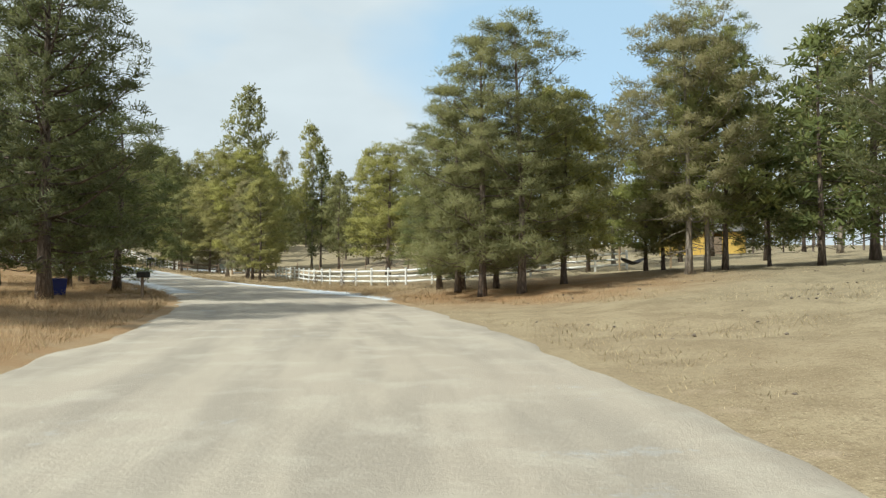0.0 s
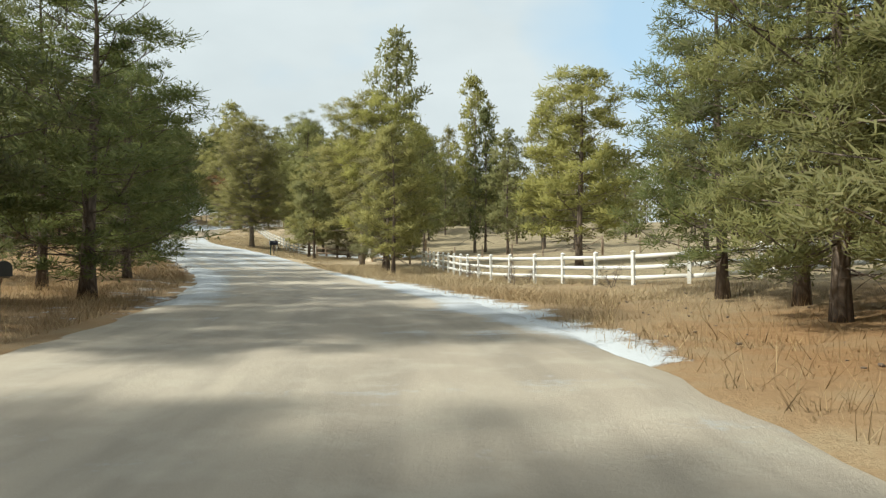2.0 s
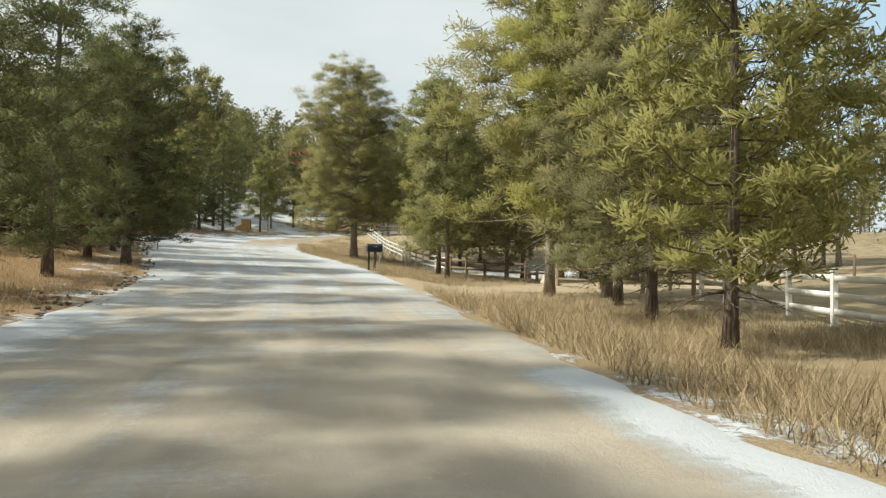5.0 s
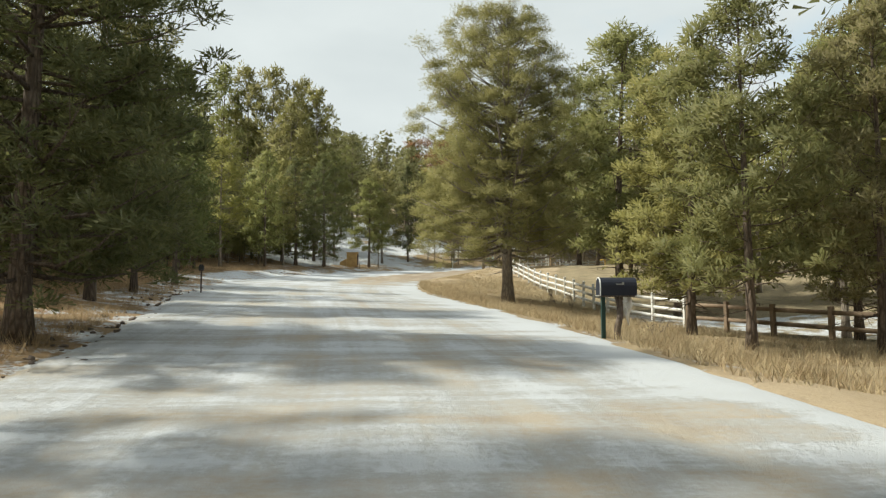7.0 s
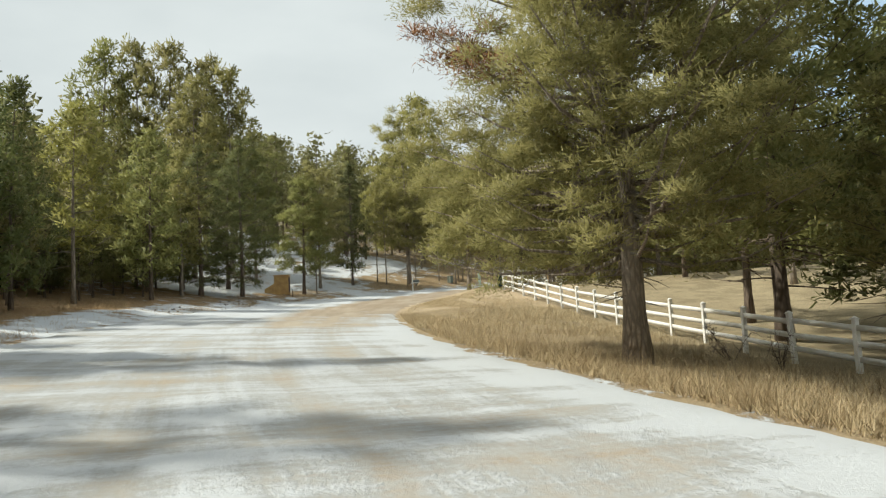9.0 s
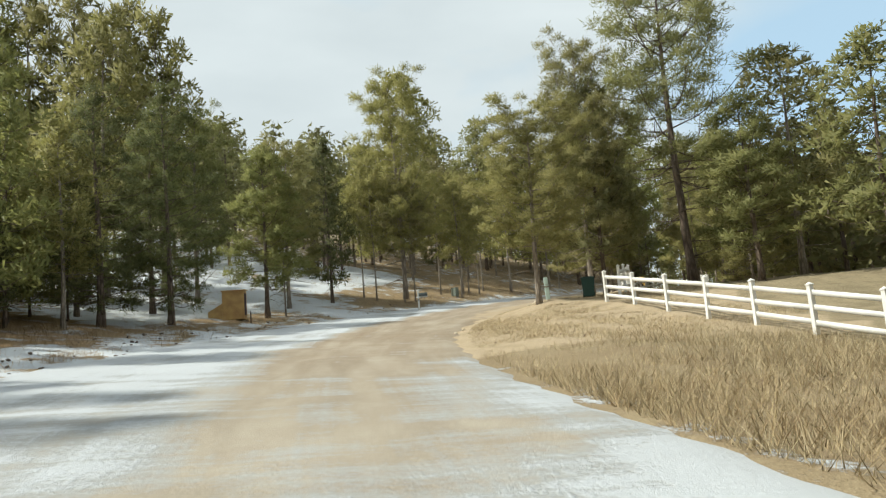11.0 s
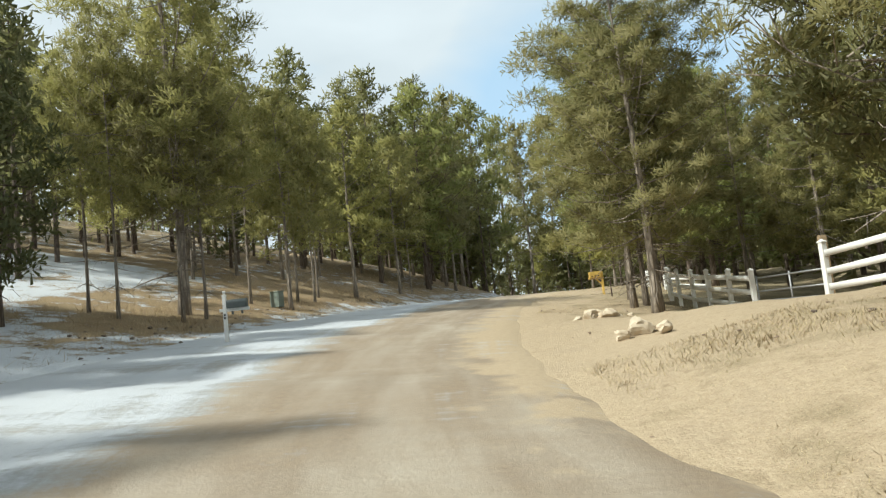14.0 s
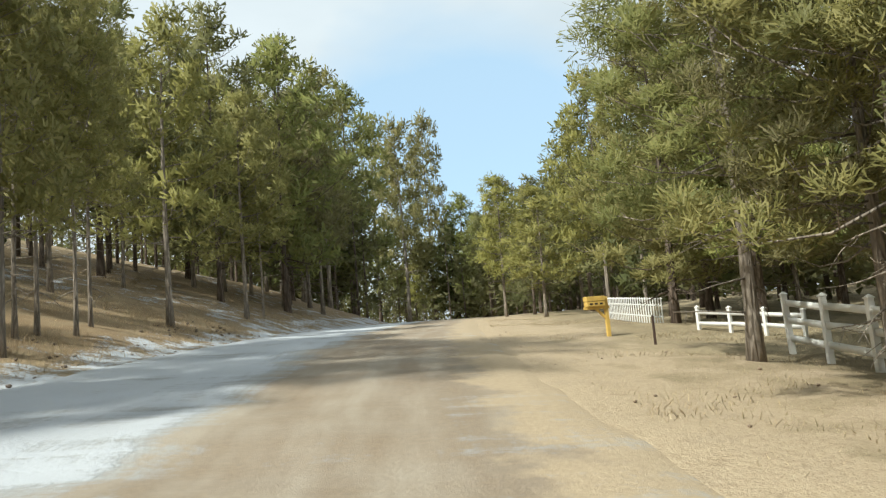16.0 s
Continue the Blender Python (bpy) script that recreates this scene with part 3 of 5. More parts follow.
def pine_meshes(name, seed, shape, base, limbs, blades, needle, bark, reach=2.5, tall=10.0, trunk_r=0.17, blade=(0.25, 0.024), puff=0.42, apart=0.62, gaps=0.0, dead=10, sides=8, brown=0.0, rings=4, toward=None, brush_share=0.55, droop=0.0):
    """Trunk with limbs, and crown, of a pine standing at the origin. The needles grow in puffs along the outer half of each limb; puff: their radius, apart: their distance."""
    rng = np.random.default_rng(seed)
    hs = np.linspace(0, 1, 13)
    sway = np.stack([0.16 * np.sin(hs * 3 + rng.uniform(0, 6)) * hs, 0.16 * np.sin(hs * 2.6 + rng.uniform(0, 6)) * hs], 1)
    stem = np.column_stack([sway - sway[0], hs * tall * 0.985])
    rad = trunk_r * ((1 - hs) ** 0.8 * 0.93 + 0.05) + trunk_r * 0.45 * np.exp(-hs * 38)
    stem[0, 2] = -0.25
    tv, tt = tube(stem, rad, sides)
    tv[:, :2] *= 1 + 0.06 * np.sin(tv[:, 2:3] * 3.1 + np.arctan2(tv[:, 1:2], tv[:, 0:1]) * 3)
    wood, tips, sizes, roots = [], [], [], []
    hole = rng.uniform(0, 6.28, 3)
    for i in range(limbs):
        u = ((i + rng.uniform(0, 1)) / limbs) ** 0.92
        h = (base + (0.985 - base) * u) * tall
        ang = i * 2.39996 + rng.normal(0, 0.4)
        length = reach * crown_profile(u, shape) * rng.uniform(0.76, 1.08) * (1 + 0.12 * math.sin(2 * ang + hole[1] + 4 * u))
        if gaps and rng.uniform() < gaps * (0.6 + 0.4 * math.sin(ang + hole[0] + 5 * u)):
            length *= rng.uniform(0.25, 0.6)
        rise = -0.06 + 0.62 * u - droop * (1 - u) ** 3 + rng.normal(0, 0.20)
        o = np.array([np.interp(h, stem[:, 2], stem[:, 0]), np.interp(h, stem[:, 2], stem[:, 1]), h])
        d = np.array([math.cos(ang), math.sin(ang), 0])
        if toward:
            length *= 0.95 + 0.14 * (math.cos(ang) * toward[0] + math.sin(ang) * toward[1])
        f = np.linspace(0, 1, rings)[:, None]
        sag = -0.10 * length * np.sin(f * math.pi) * (1 - u) + 0.20 * length * f**2
        pts = o + d * length * f + np.array([0, 0, 1.0]) * (rise * length * f + sag)
        r0 = max(0.010, 0.026 * length / 2.5 + 0.010) * trunk_r / 0.17
        wood.append(tube(pts, np.linspace(r0, 0.008, rings), 3))
        n = max(1, round(1.55 * length / apart * (0.55 + 0.45 * length / reach)))
        g = 1.0 - 0.78 * (np.arange(n) / max(1, n)) ** 1.15 + rng.normal(0, 0.04, n)
        at = np.stack([np.interp(g, f[:, 0], pts[:, k]) for k in range(3)], 1)
        side = np.array([-d[1], d[0], 0])
        sign = np.where(np.arange(n) % 2, 1.0, -1.0) * rng.choice([-1, 1])
        fan = sign * (np.arange(n) > 0) * (0.20 + 0.42 * length * (1.05 - g)) * rng.uniform(0.4, 1.1, n)
        lift = rng.normal(0.10, 0.085 * reach, n)
        tips.append(at + side * fan[:, None] + np.array([0, 0, 1.0]) * lift[:, None])
        sizes.append(puff * rng.uniform(0.68, 1.2, n) * (1.0 if n > 2 else 0.85))
        roots.append(np.stack([np.interp(np.maximum(0, g - 0.16), f[:, 0], pts[:, k]) for k in range(3)], 1))
    for i in range(dead):
        h = rng.uniform(0.08, max(0.12, base + 0.08)) * tall
        ang = rng.uniform(0, 6.28)
        length = rng.uniform(0.5, 1.5)
        d = np.array([math.cos(ang), math.sin(ang), rng.uniform(-0.25, 0.2)])
        o = np.array([np.interp(h, stem[:, 2], stem[:, 0]), np.interp(h, stem[:, 2], stem[:, 1]), h])
        f = np.linspace(0, 1, 4)[:, None]
        bend = np.array([rng.normal(0, 0.12), rng.normal(0, 0.12), rng.normal(-0.12, 0.15)])
        wood.append(tube(o + d * length * f + bend * f**2, np.linspace(0.022, 0.005, 4), 4))
        for _ in range(2 if rings > 3 else 0):
            q = o + d * length * rng.uniform(0.4, 0.9) + bend * 0.4
            e = q + np.array([rng.normal(0, 0.25), rng.normal(0, 0.25), rng.normal(-0.05, 0.15)])
            wood.append(tube([q, (q + e) / 2 + rng.normal(0, 0.03, 3), e], [0.009, 0.007, 0.003], 3))
    # a leading shoot
    k = 4
    tips.append(stem[-1] + np.column_stack([rng.normal(0, 0.14, k), rng.normal(0, 0.14, k), np.linspace(-0.75, -0.05, k)]))
    sizes.append(puff * np.linspace(0.95, 0.55, k))
    roots.append(np.tile(stem[-1] - [0, 0, 0.8], (k, 1)))
    tips, sizes, roots = np.concatenate(tips), np.concatenate(sizes), np.concatenate(roots)
    n = len(tips)
    # twigs that carry the puffs
    mid = np.cross(tips - roots, [0.3, 0.2, 1.0])
    mid /= np.linalg.norm(mid, axis=1)[:, None] + 1e-6
    twv = np.stack([roots - mid * 0.012, roots + mid * 0.012, tips], 1).reshape(-1, 3)
    wood.append((twv, np.arange(3 * n).reshape(-1, 3)))
    # needles: each puff is a flattened dome of bursts that point away from its heart
    q = rng.normal(0, 1, (n, blades, 3))
    q /= np.linalg.norm(q, axis=2)[:, :, None]
    q[:, :, 2] = np.where(q[:, :, 2] < -0.25, -0.6 * q[:, :, 2], q[:, :, 2])
    burst = rng.normal(0, 1, (n, 9, 3))
    burst /= np.linalg.norm(burst, axis=2)[:, :, None]
    pick = burst[np.arange(n)[:, None], rng.integers(0, 9, (n, blades))]
    spot = (0.85 * q + 0.38 * pick) * np.array([1.0, 1.0, 0.85]) * sizes[:, None, None]
    c = tips[:, None] + spot * rng.uniform(0.25, 0.85, (n, blades, 1))
    d = spot / (np.linalg.norm(spot, axis=2)[:, :, None] + 1e-6) + rng.normal(0, 0.75, (n, blades, 3)) + np.array([0, 0, 0.25])
    d /= np.linalg.norm(d, axis=2)[:, :, None]
    size = rng.uniform(0.7, 1.25, (n, blades, 1)) * blade[0]
    w = np.cross(d, rng.normal(0, 1, (n, blades, 3)))
    w /= np.linalg.norm(w, axis=2)[:, :, None] + 1e-6
    wide = blade[1] * rng.uniform(0.7, 1.3, (n, blades, 1))
    brush = rng.uniform(0, 1, (n, blades, 1)) < brush_share
    near_end, far_end = np.where(brush, c + d * size, c), np.where(brush, c, c + d * size)
    p0, p1, p2 = near_end - w * wide, near_end + w * wide, far_end
    # soft normals: each puff bulges outwards, and so does the whole crown
    core = np.column_stack([np.interp(tips[:, 2], stem[:, 2], stem[:, 0]), np.interp(tips[:, 2], stem[:, 2], stem[:, 1])])
    away = np.column_stack([tips[:, :2] - core, np.zeros(n)])
    away /= np.linalg.norm(away, axis=1)[:, None] + 0.15
    bulge = spot / (np.linalg.norm(spot, axis=2)[:, :, None] + 1e-6)
    nor = 0.25 * d + 0.65 * bulge + 0.4 * away[:, None] + np.array([0, 0, 0.2])
    nor /= np.linalg.norm(nor, axis=2)[:, :, None] + 1e-6
    back = (np.cross(p1 - p0, p2 - p0) * nor).sum(2, keepdims=True) < 0
    p0, p1 = np.where(back, p1, p0), np.where(back, p0, p1)
    v = np.stack([p0, p1, p2], 2).reshape(-1, 3)
    nor = np.repeat(nor.reshape(-1, 3), 3, 0)
    t = np.arange(3 * n * blades).reshape(-1, 3)
    idx = None
    if brown:
        hit = (np.linalg.norm(tips - np.array([-3.2, -1.9, 8.2]), axis=1) < brown).repeat(blades)
        idx = hit.astype(int)
    lv, lt = joined([(tv, tt)] + wood)
    crown = tri_mesh(name + "_crown", v, t, [needle, NEEDLES_DEAD] if brown else needle, True, idx)
    crown.normals_split_custom_set_from_vertices(nor.tolist())
    return tri_mesh(name + "_trunk", lv, lt, bark, True), crown


SORTS = {}


def sort_of_pine(key, *args, reach=2.5, tall=10.0, **more):
    SORTS[key] = (*pine_meshes(key, *args, reach=reach, tall=tall, **more), reach, tall)


# near pines: seed, outline, crown's base, limbs, needles a puff
PUFFS = dict(puff=0.49, apart=0.66)
CLOSE = dict(blade=(0.19, 0.016), brush_share=0.35, **PUFFS)
sort_of_pine("full", 11, "full", 0.13, 64, 92, NEEDLES_OLIVE, BARK, dead=12, trunk_r=0.14, **PUFFS)
sort_of_pine("full2", 12, "full", 0.17, 64, 92, NEEDLES, BARK, dead=12, gaps=0.3, trunk_r=0.14, **PUFFS)
sort_of_pine("low", 13, "full", 0.11, 72, 200, NEEDLES, BARK, dead=8, gaps=0.15, trunk_r=0.14, blade=(0.15, 0.0115), brush_share=0.35, droop=0.4, **PUFFS)
FINE = dict(blade=(0.185, 0.014), **PUFFS)
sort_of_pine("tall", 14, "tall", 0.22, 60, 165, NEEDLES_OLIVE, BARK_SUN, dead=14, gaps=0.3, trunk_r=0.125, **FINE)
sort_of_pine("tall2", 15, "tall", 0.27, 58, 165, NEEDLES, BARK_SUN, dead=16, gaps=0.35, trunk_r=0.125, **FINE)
sort_of_pine("shade", 16, "full", 0.06, 66, 112, NEEDLES_SHADED, BARK, dead=12, gaps=0.25, trunk_r=0.14, **CLOSE)
sort_of_pine("big_shade", 19, "full", 0.10, 130, 95, NEEDLES_SHADED, BARK, dead=16, gaps=0.2, reach=4.4, tall=16.0, trunk_r=0.26, puff=0.58, apart=0.85, blade=(0.27, 0.024))
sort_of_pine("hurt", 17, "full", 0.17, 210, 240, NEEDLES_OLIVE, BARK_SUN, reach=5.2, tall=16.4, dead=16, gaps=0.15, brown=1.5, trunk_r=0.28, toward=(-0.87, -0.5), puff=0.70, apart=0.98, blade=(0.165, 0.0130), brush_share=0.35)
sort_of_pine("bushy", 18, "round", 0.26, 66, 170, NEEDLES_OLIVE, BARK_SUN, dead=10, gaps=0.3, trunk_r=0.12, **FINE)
sort_of_pine("open", 27, "tall", 0.30, 62, 170, NEEDLES, BARK, dead=22, gaps=0.25, trunk_r=0.13, blade=(0.175, 0.013), puff=0.53, apart=0.76)
# woods farther off
FAR = dict(blade=(0.34, 0.048), dead=5, sides=6, rings=3, puff=0.56, apart=0.84)
sort_of_pine("wood", 21, "full", 0.14, 50, 40, NEEDLES, BARK, gaps=0.25, trunk_r=0.13, **FAR)
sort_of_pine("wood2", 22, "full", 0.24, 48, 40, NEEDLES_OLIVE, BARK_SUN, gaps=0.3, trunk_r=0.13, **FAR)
sort_of_pine("wood3", 23, "cone", 0.10, 52, 40, NEEDLES_SHADED, BARK, gaps=0.2, trunk_r=0.13, **FAR)
sort_of_pine("thin", 24, "tall", 0.42, 40, 72, NEEDLES_OLIVE, BARK_SUN, gaps=0.35, trunk_r=0.095, blade=(0.24, 0.021), dead=14, sides=6, **PUFFS)

LABELS = {
    "full": "full olive-green ponderosa pine with a rounded cone crown", "full2": "green ponderosa pine with uneven limbs",
    "low": "bushy olive pine with limbs almost to the ground", "tall": "tall ponderosa pine with a bare grey trunk in sunlit tones",
    "tall2": "tall open ponderosa pine with a long bare trunk", "big_shade": "large pine at the road edge with needles darkened for shade", "shade": "green pine with needles darkened for shade and dead lower limbs",
    "hurt": "large old pine with a patch of dead brown needles", "bushy": "young olive pine with a round bushy crown",
    "wood": "green pine in the wood behind the road", "wood2": "olive pine with a bare lower trunk in the wood",
    "wood3": "dark conical pine in the wood", "open": "tall leaning pine with a dark trunk and sparse limbs", "thin": "thin pine with a slender bare trunk",
}


PLAINER = {"full": "wood", "full2": "wood", "low": "wood", "tall": "wood2", "tall2": "wood2", "shade": "wood3", "bushy": "wood2"}


def pine(sort, x, y, tall, wide, group, turn=None, lean=(0, 0)):
    """One pine: tall metres high, its crown wide metres in radius."""
    c = road_coords(np.array([x]), np.array([y]))
    if abs(c[1][0]) > 20 or y > 176:
        sort = PLAINER.get(sort, sort)
    ob = new("pine_tree")
    ob.empty_display_size = 0.3
    k = turn if turn is not None else (x * 37.1 + y * 91.7) % 360
    trunk, crown, reach, full = SORTS[sort]
    ob.matrix_basis = pose(x, y, height(x, y) - 0.05, lean[0], lean[1], k) @ Matrix.Diagonal((wide / reach, wide / reach, tall / full, 1))
    tagged(ob, LABELS[sort], "pine tree", group)
    part("trunk", trunk, None, ob)
    part("crown", crown, None, ob)
    return ob


def row_of_pines(group, rows):
    for sort, x, y, tall, wide in rows:
        pine(sort, x, y, tall, wide, group, turn=0 if sort == "hurt" else None)


row_of_pines("pines by the first bend", [
    ("shade", -0.4, 43.0, 9.6, 3.0), ("shade", 0.9, 40.0, 9.0, 3.1), ("low", 0.6, 36.0, 10.6, 2.9), ("low", 1.6, 31.4, 11.8, 3.4), ("low", 2.6, 37.0, 8.2, 2.8),
    ("low", 3.3, 31.2, 12.0, 3.5), ("full", 5.6, 34.0, 9.2, 2.7), ("wood", 7.7, 56.5, 14.0, 3.6), ("wood2", 8.6, 52.5, 11.3, 3.2), ("wood", 9.4, 47.3, 9.6, 2.6)])
row_of_pines("pines on the near meadow", [
    ("tall", 11.4, 33.6, 11.9, 3.4), ("tall2", 12.5, 34.2, 11.4, 2.9), ("full2", 13.6, 34.9, 10.8, 3.0), ("full2", 10.6, 38.0, 6.4, 2.2), ("full", 11.4, 37.6, 6.0, 2.0),
    ("shade", 18.0, 34.3, 11.2, 3.5), ("full2", 15.8, 35.0, 5.4, 1.8), ("shade", 21.8, 36.4, 13.5, 4.6), ("big_shade", 18.5, 23.5, 14.0, 4.4), ("wood2", 33, 60, 17, 4.5), ("wood", 26, 70, 14, 4), ("wood3", 39, 78, 15, 4),
    ("wood", 19, 58, 12, 3.4), ("wood2", 14.5, 62, 13, 3.6), ("wood", 21, 47, 10, 3)])
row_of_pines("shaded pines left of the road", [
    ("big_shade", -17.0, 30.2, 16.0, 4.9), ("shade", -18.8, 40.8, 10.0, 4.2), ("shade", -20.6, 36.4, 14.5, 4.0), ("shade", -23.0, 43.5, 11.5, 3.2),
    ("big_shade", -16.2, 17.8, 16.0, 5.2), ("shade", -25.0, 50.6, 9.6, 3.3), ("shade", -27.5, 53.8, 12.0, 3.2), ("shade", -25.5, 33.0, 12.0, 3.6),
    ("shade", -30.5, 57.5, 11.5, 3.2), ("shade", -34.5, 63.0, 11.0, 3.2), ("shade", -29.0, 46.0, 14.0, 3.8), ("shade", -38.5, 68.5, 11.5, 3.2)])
row_of_pines("pines along the first fence", [
    ("full", -17.2, 66.0, 9.4, 2.4), ("low", -19.3, 71.2, 9.6, 2.7), ("full", -20.9, 75.2, 10.2, 2.7), 
    ("full", -30.2, 91.2, 9.4, 2.3), ("wood", -28.0, 101.0, 25.0, 4.7), ("wood2", -20.5, 109.0, 21.0, 3.4), ("wood3", -18.8, 107.0, 17.0, 3.0),
    ("full", -5.7, 70.0, 12.6, 4.2), ("wood2", -12.0, 108.0, 17.0, 3.4), ("full2", 2.4, 72.0, 12.6, 3.6), ("wood", -15.0, 100.0, 13.0, 3.2), ("wood2", -8.0, 104.0, 14.5, 3.4)])
row_of_pines("pines by the driveway", [
    ("tall", -24.5, 80.0, 13.8, 4.2), ("tall", -22.1, 79.6, 13.5, 4.0), ("wood2", -31.6, 100.0, 11.2, 2.9), ("wood", -29.9, 102.4, 13.6, 3.2),
    ("tall2", -27.8, 107.0, 14.5, 3.6), ("full2", -33.1, 89.3, 9.6, 2.6), ("full", -35.8, 94.0, 9.8, 2.8), ("full2", -31.0, 96.8, 10.6, 2.8), ("wood", -24.0, 98.0, 13.0, 3.2)])
row_of_pines("pines by the second fence", [
    ("hurt", -47.1, 102.1, 15.4, 5.7), ("full2", -44.1, 110.9, 16.4, 5.0), ("shade", -40.5, 113.5, 10.0, 3.4), ("full", -39.6, 106.5, 9.0, 2.8), ("wood", -45.6, 117.5, 16.5, 3.6),
    ("wood2", -38.0, 121.0, 11.0, 3.2), ("wood", -33.0, 116.0, 11.0, 3.2), ("wood2", -44.0, 130.0, 12.0, 3.4), ("wood", -50.5, 134.0, 10.0, 3.0), ("wood", -36.0, 133.0, 16.0, 4.0)])
row_of_pines("pines at the bend", [
    ("bushy", -64.75, 130.5, 8.8, 2.8), ("tall", -63.6, 136.5, 13.0, 2.8), ("full2", -63.0, 136.9, 11.0, 2.3), ("tall2", -53.5, 141.5, 12.0, 3.6), ("full2", -55.6, 137.6, 9.0, 2.8), ("tall", -57.8, 154.3, 10.1, 2.0), ("tall", -59.8, 157.2, 9.4, 2.4), ("tall", -56.0, 146.0, 9.2, 2.4)])
pine("open", -59.0, 141.2, 19.0, 5.0, "pines at the bend", turn=0, lean=(1, -1))
row_of_pines("pines by the far fence", [
    ("tall", -65.8, 146.4, 10.4, 2.8), ("tall2", -65.0, 150.0, 9.8, 2.4), ("tall", -65.6, 151.4, 10.0, 2.5), ("tall2", -64.8, 156.8, 11.0, 3.1), ("tall", -64.9, 152.9, 9.8, 2.3),
    ("full2", -58.4, 167.4, 12.5, 3.2), ("full", -60.7, 169.5, 12.0, 2.9), ("full", -57.4, 173.3, 13.0, 3.2), ("wood2", -59.6, 180.0, 13.0, 2.4),
    ("wood2", -55.4, 160.0, 7.6, 2.4), ("wood2", -53.0, 163.0, 8.6, 2.6), ("wood2", -56.0, 150.0, 9.0, 2.8), ("wood2", -61.0, 188.0, 8.2, 2.6), ("bushy", -62.0, 196.0, 10.4, 2.4)])
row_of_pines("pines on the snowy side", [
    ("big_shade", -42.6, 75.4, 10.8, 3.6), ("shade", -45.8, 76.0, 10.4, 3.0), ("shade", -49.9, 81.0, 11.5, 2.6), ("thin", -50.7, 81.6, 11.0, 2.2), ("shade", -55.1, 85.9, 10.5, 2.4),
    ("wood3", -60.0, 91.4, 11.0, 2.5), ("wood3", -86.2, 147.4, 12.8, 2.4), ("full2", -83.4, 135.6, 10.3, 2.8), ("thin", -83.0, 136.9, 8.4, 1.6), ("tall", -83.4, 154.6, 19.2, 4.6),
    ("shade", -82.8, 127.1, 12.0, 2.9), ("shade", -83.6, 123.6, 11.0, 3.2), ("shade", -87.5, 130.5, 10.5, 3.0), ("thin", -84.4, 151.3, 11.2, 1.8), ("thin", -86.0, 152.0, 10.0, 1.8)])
row_of_pines("slender pines up the slope", [
    ("thin", -82.7, 153.0, 10.0, 2.0), ("thin", -82.2, 154.0, 10.4, 2.0), ("wood2", -94.0, 178.0, 24.0, 5.6), ("thin", -83.0, 161.2, 11.2, 2.2), ("thin", -82.1, 164.7, 10.0, 2.0),
    ("thin", -81.6, 168.9, 10.5, 2.0), ("wood2", -81.2, 162.0, 11.4, 2.2), ("thin", -81.9, 165.6, 11.6, 2.2), ("thin", -81.2, 166.6, 10.8, 2.1), ("wood2", -80.6, 175.0, 13.6, 2.8),
    ("wood2", -79.2, 186.0, 13.0, 2.8), ("thin", -78.6, 188.4, 13.4, 2.2), ("wood2", -84.9, 198.0, 16.0, 3.2), ("wood", -75.8, 226.0, 22.0, 4.5), ("wood2", -66.0, 250.0, 30.0, 6.0)])


row_of_pines("tall pines behind the left wood", [
    ("wood2", -103.1, 138.1, 23.5, 4.6), ("wood2", -97.0, 141.0, 21.5, 4.2), ("wood", -109.4, 135.0, 22.5, 4.6), ("wood2", -100.0, 140.5, 22.5, 4.0), ("tall", -95.0, 134.0, 19.0, 3.8), ("tall2", -91.5, 138.5, 13.0, 3.2), ("wood2", -106.0, 136.5, 23.0, 4.2), ("tall", -86.0, 141.5, 11.5, 3.0)])
row_of_pines("tall pines beyond the crest", [
    ("wood", -73.8, 231.0, 28.0, 6.0), ("wood2", -76.0, 219.0, 25.0, 4.6), ("wood", -79.0, 207.0, 23.0, 4.4), ("wood", -70.0, 264.0, 35.0, 6.5), ("wood2", -60.6, 264.0, 34.5, 5.2), ("wood", -56.0, 259.0, 20.0, 4.6),
    ("wood2", -50.3, 252.0, 20.5, 4.6), ("wood", -47.0, 236.0, 17.0, 4.0), ("wood2", -52.5, 246.0, 15.5, 4.0), ("wood", -55.0, 250.0, 15.0, 3.8), ("wood3", -58.5, 254.0, 15.0, 4.0), ("wood", -48.0, 224.0, 16.0, 4.0), ("wood2", -50.5, 214.0, 15.0, 3.8), ("wood", -82.0, 193.0, 20.0, 4.2)])


LATER = []


def woods(group, seed, count, region, sorts, talls, apart, keep=None):
    """Pines strewn over a region of the plan: x, y ranges and the least distance from the road."""
    rng = np.random.default_rng(seed)
    x0, x1, y0, y1, off0, off1, side = region
    placed = [tuple(o.location[:2]) for o in scene.objects if o.name.startswith("pine_tree")]
    made = tries = 0
    while made < count and tries < count * 40:
        tries += 1
        x, y = rng.uniform(x0, x1), rng.uniform(y0, y1)
        lat = road_coords(np.array([x]), np.array([y]))[1][0] * side
        if not off0 < lat < off1 or (keep and not keep(x, y)):
            continue
        if any((x - a) ** 2 + (y - b) ** 2 < apart**2 for a, b in placed):
            continue
        placed.append((x, y))
        tall = rng.uniform(*talls)
        sort, wide, turn = sorts[rng.integers(len(sorts))], tall * rng.uniform(0.19, 0.26), rng.uniform(0, 360)
        if lat < 19:
            pine(sort, x, y, tall, wide, group, turn=turn)
        else:
            LATER.append((x, y, tall, wide))
        made += 1


def off_track(x, y):
    return near_line(np.array([x]), np.array([y]), HILL_TRACK)[0] > 4.0 and not (-91 < x < -80 and 126 < y < 137)


def off_far_bend(x, y):
    return x > -60.5 or y > 200


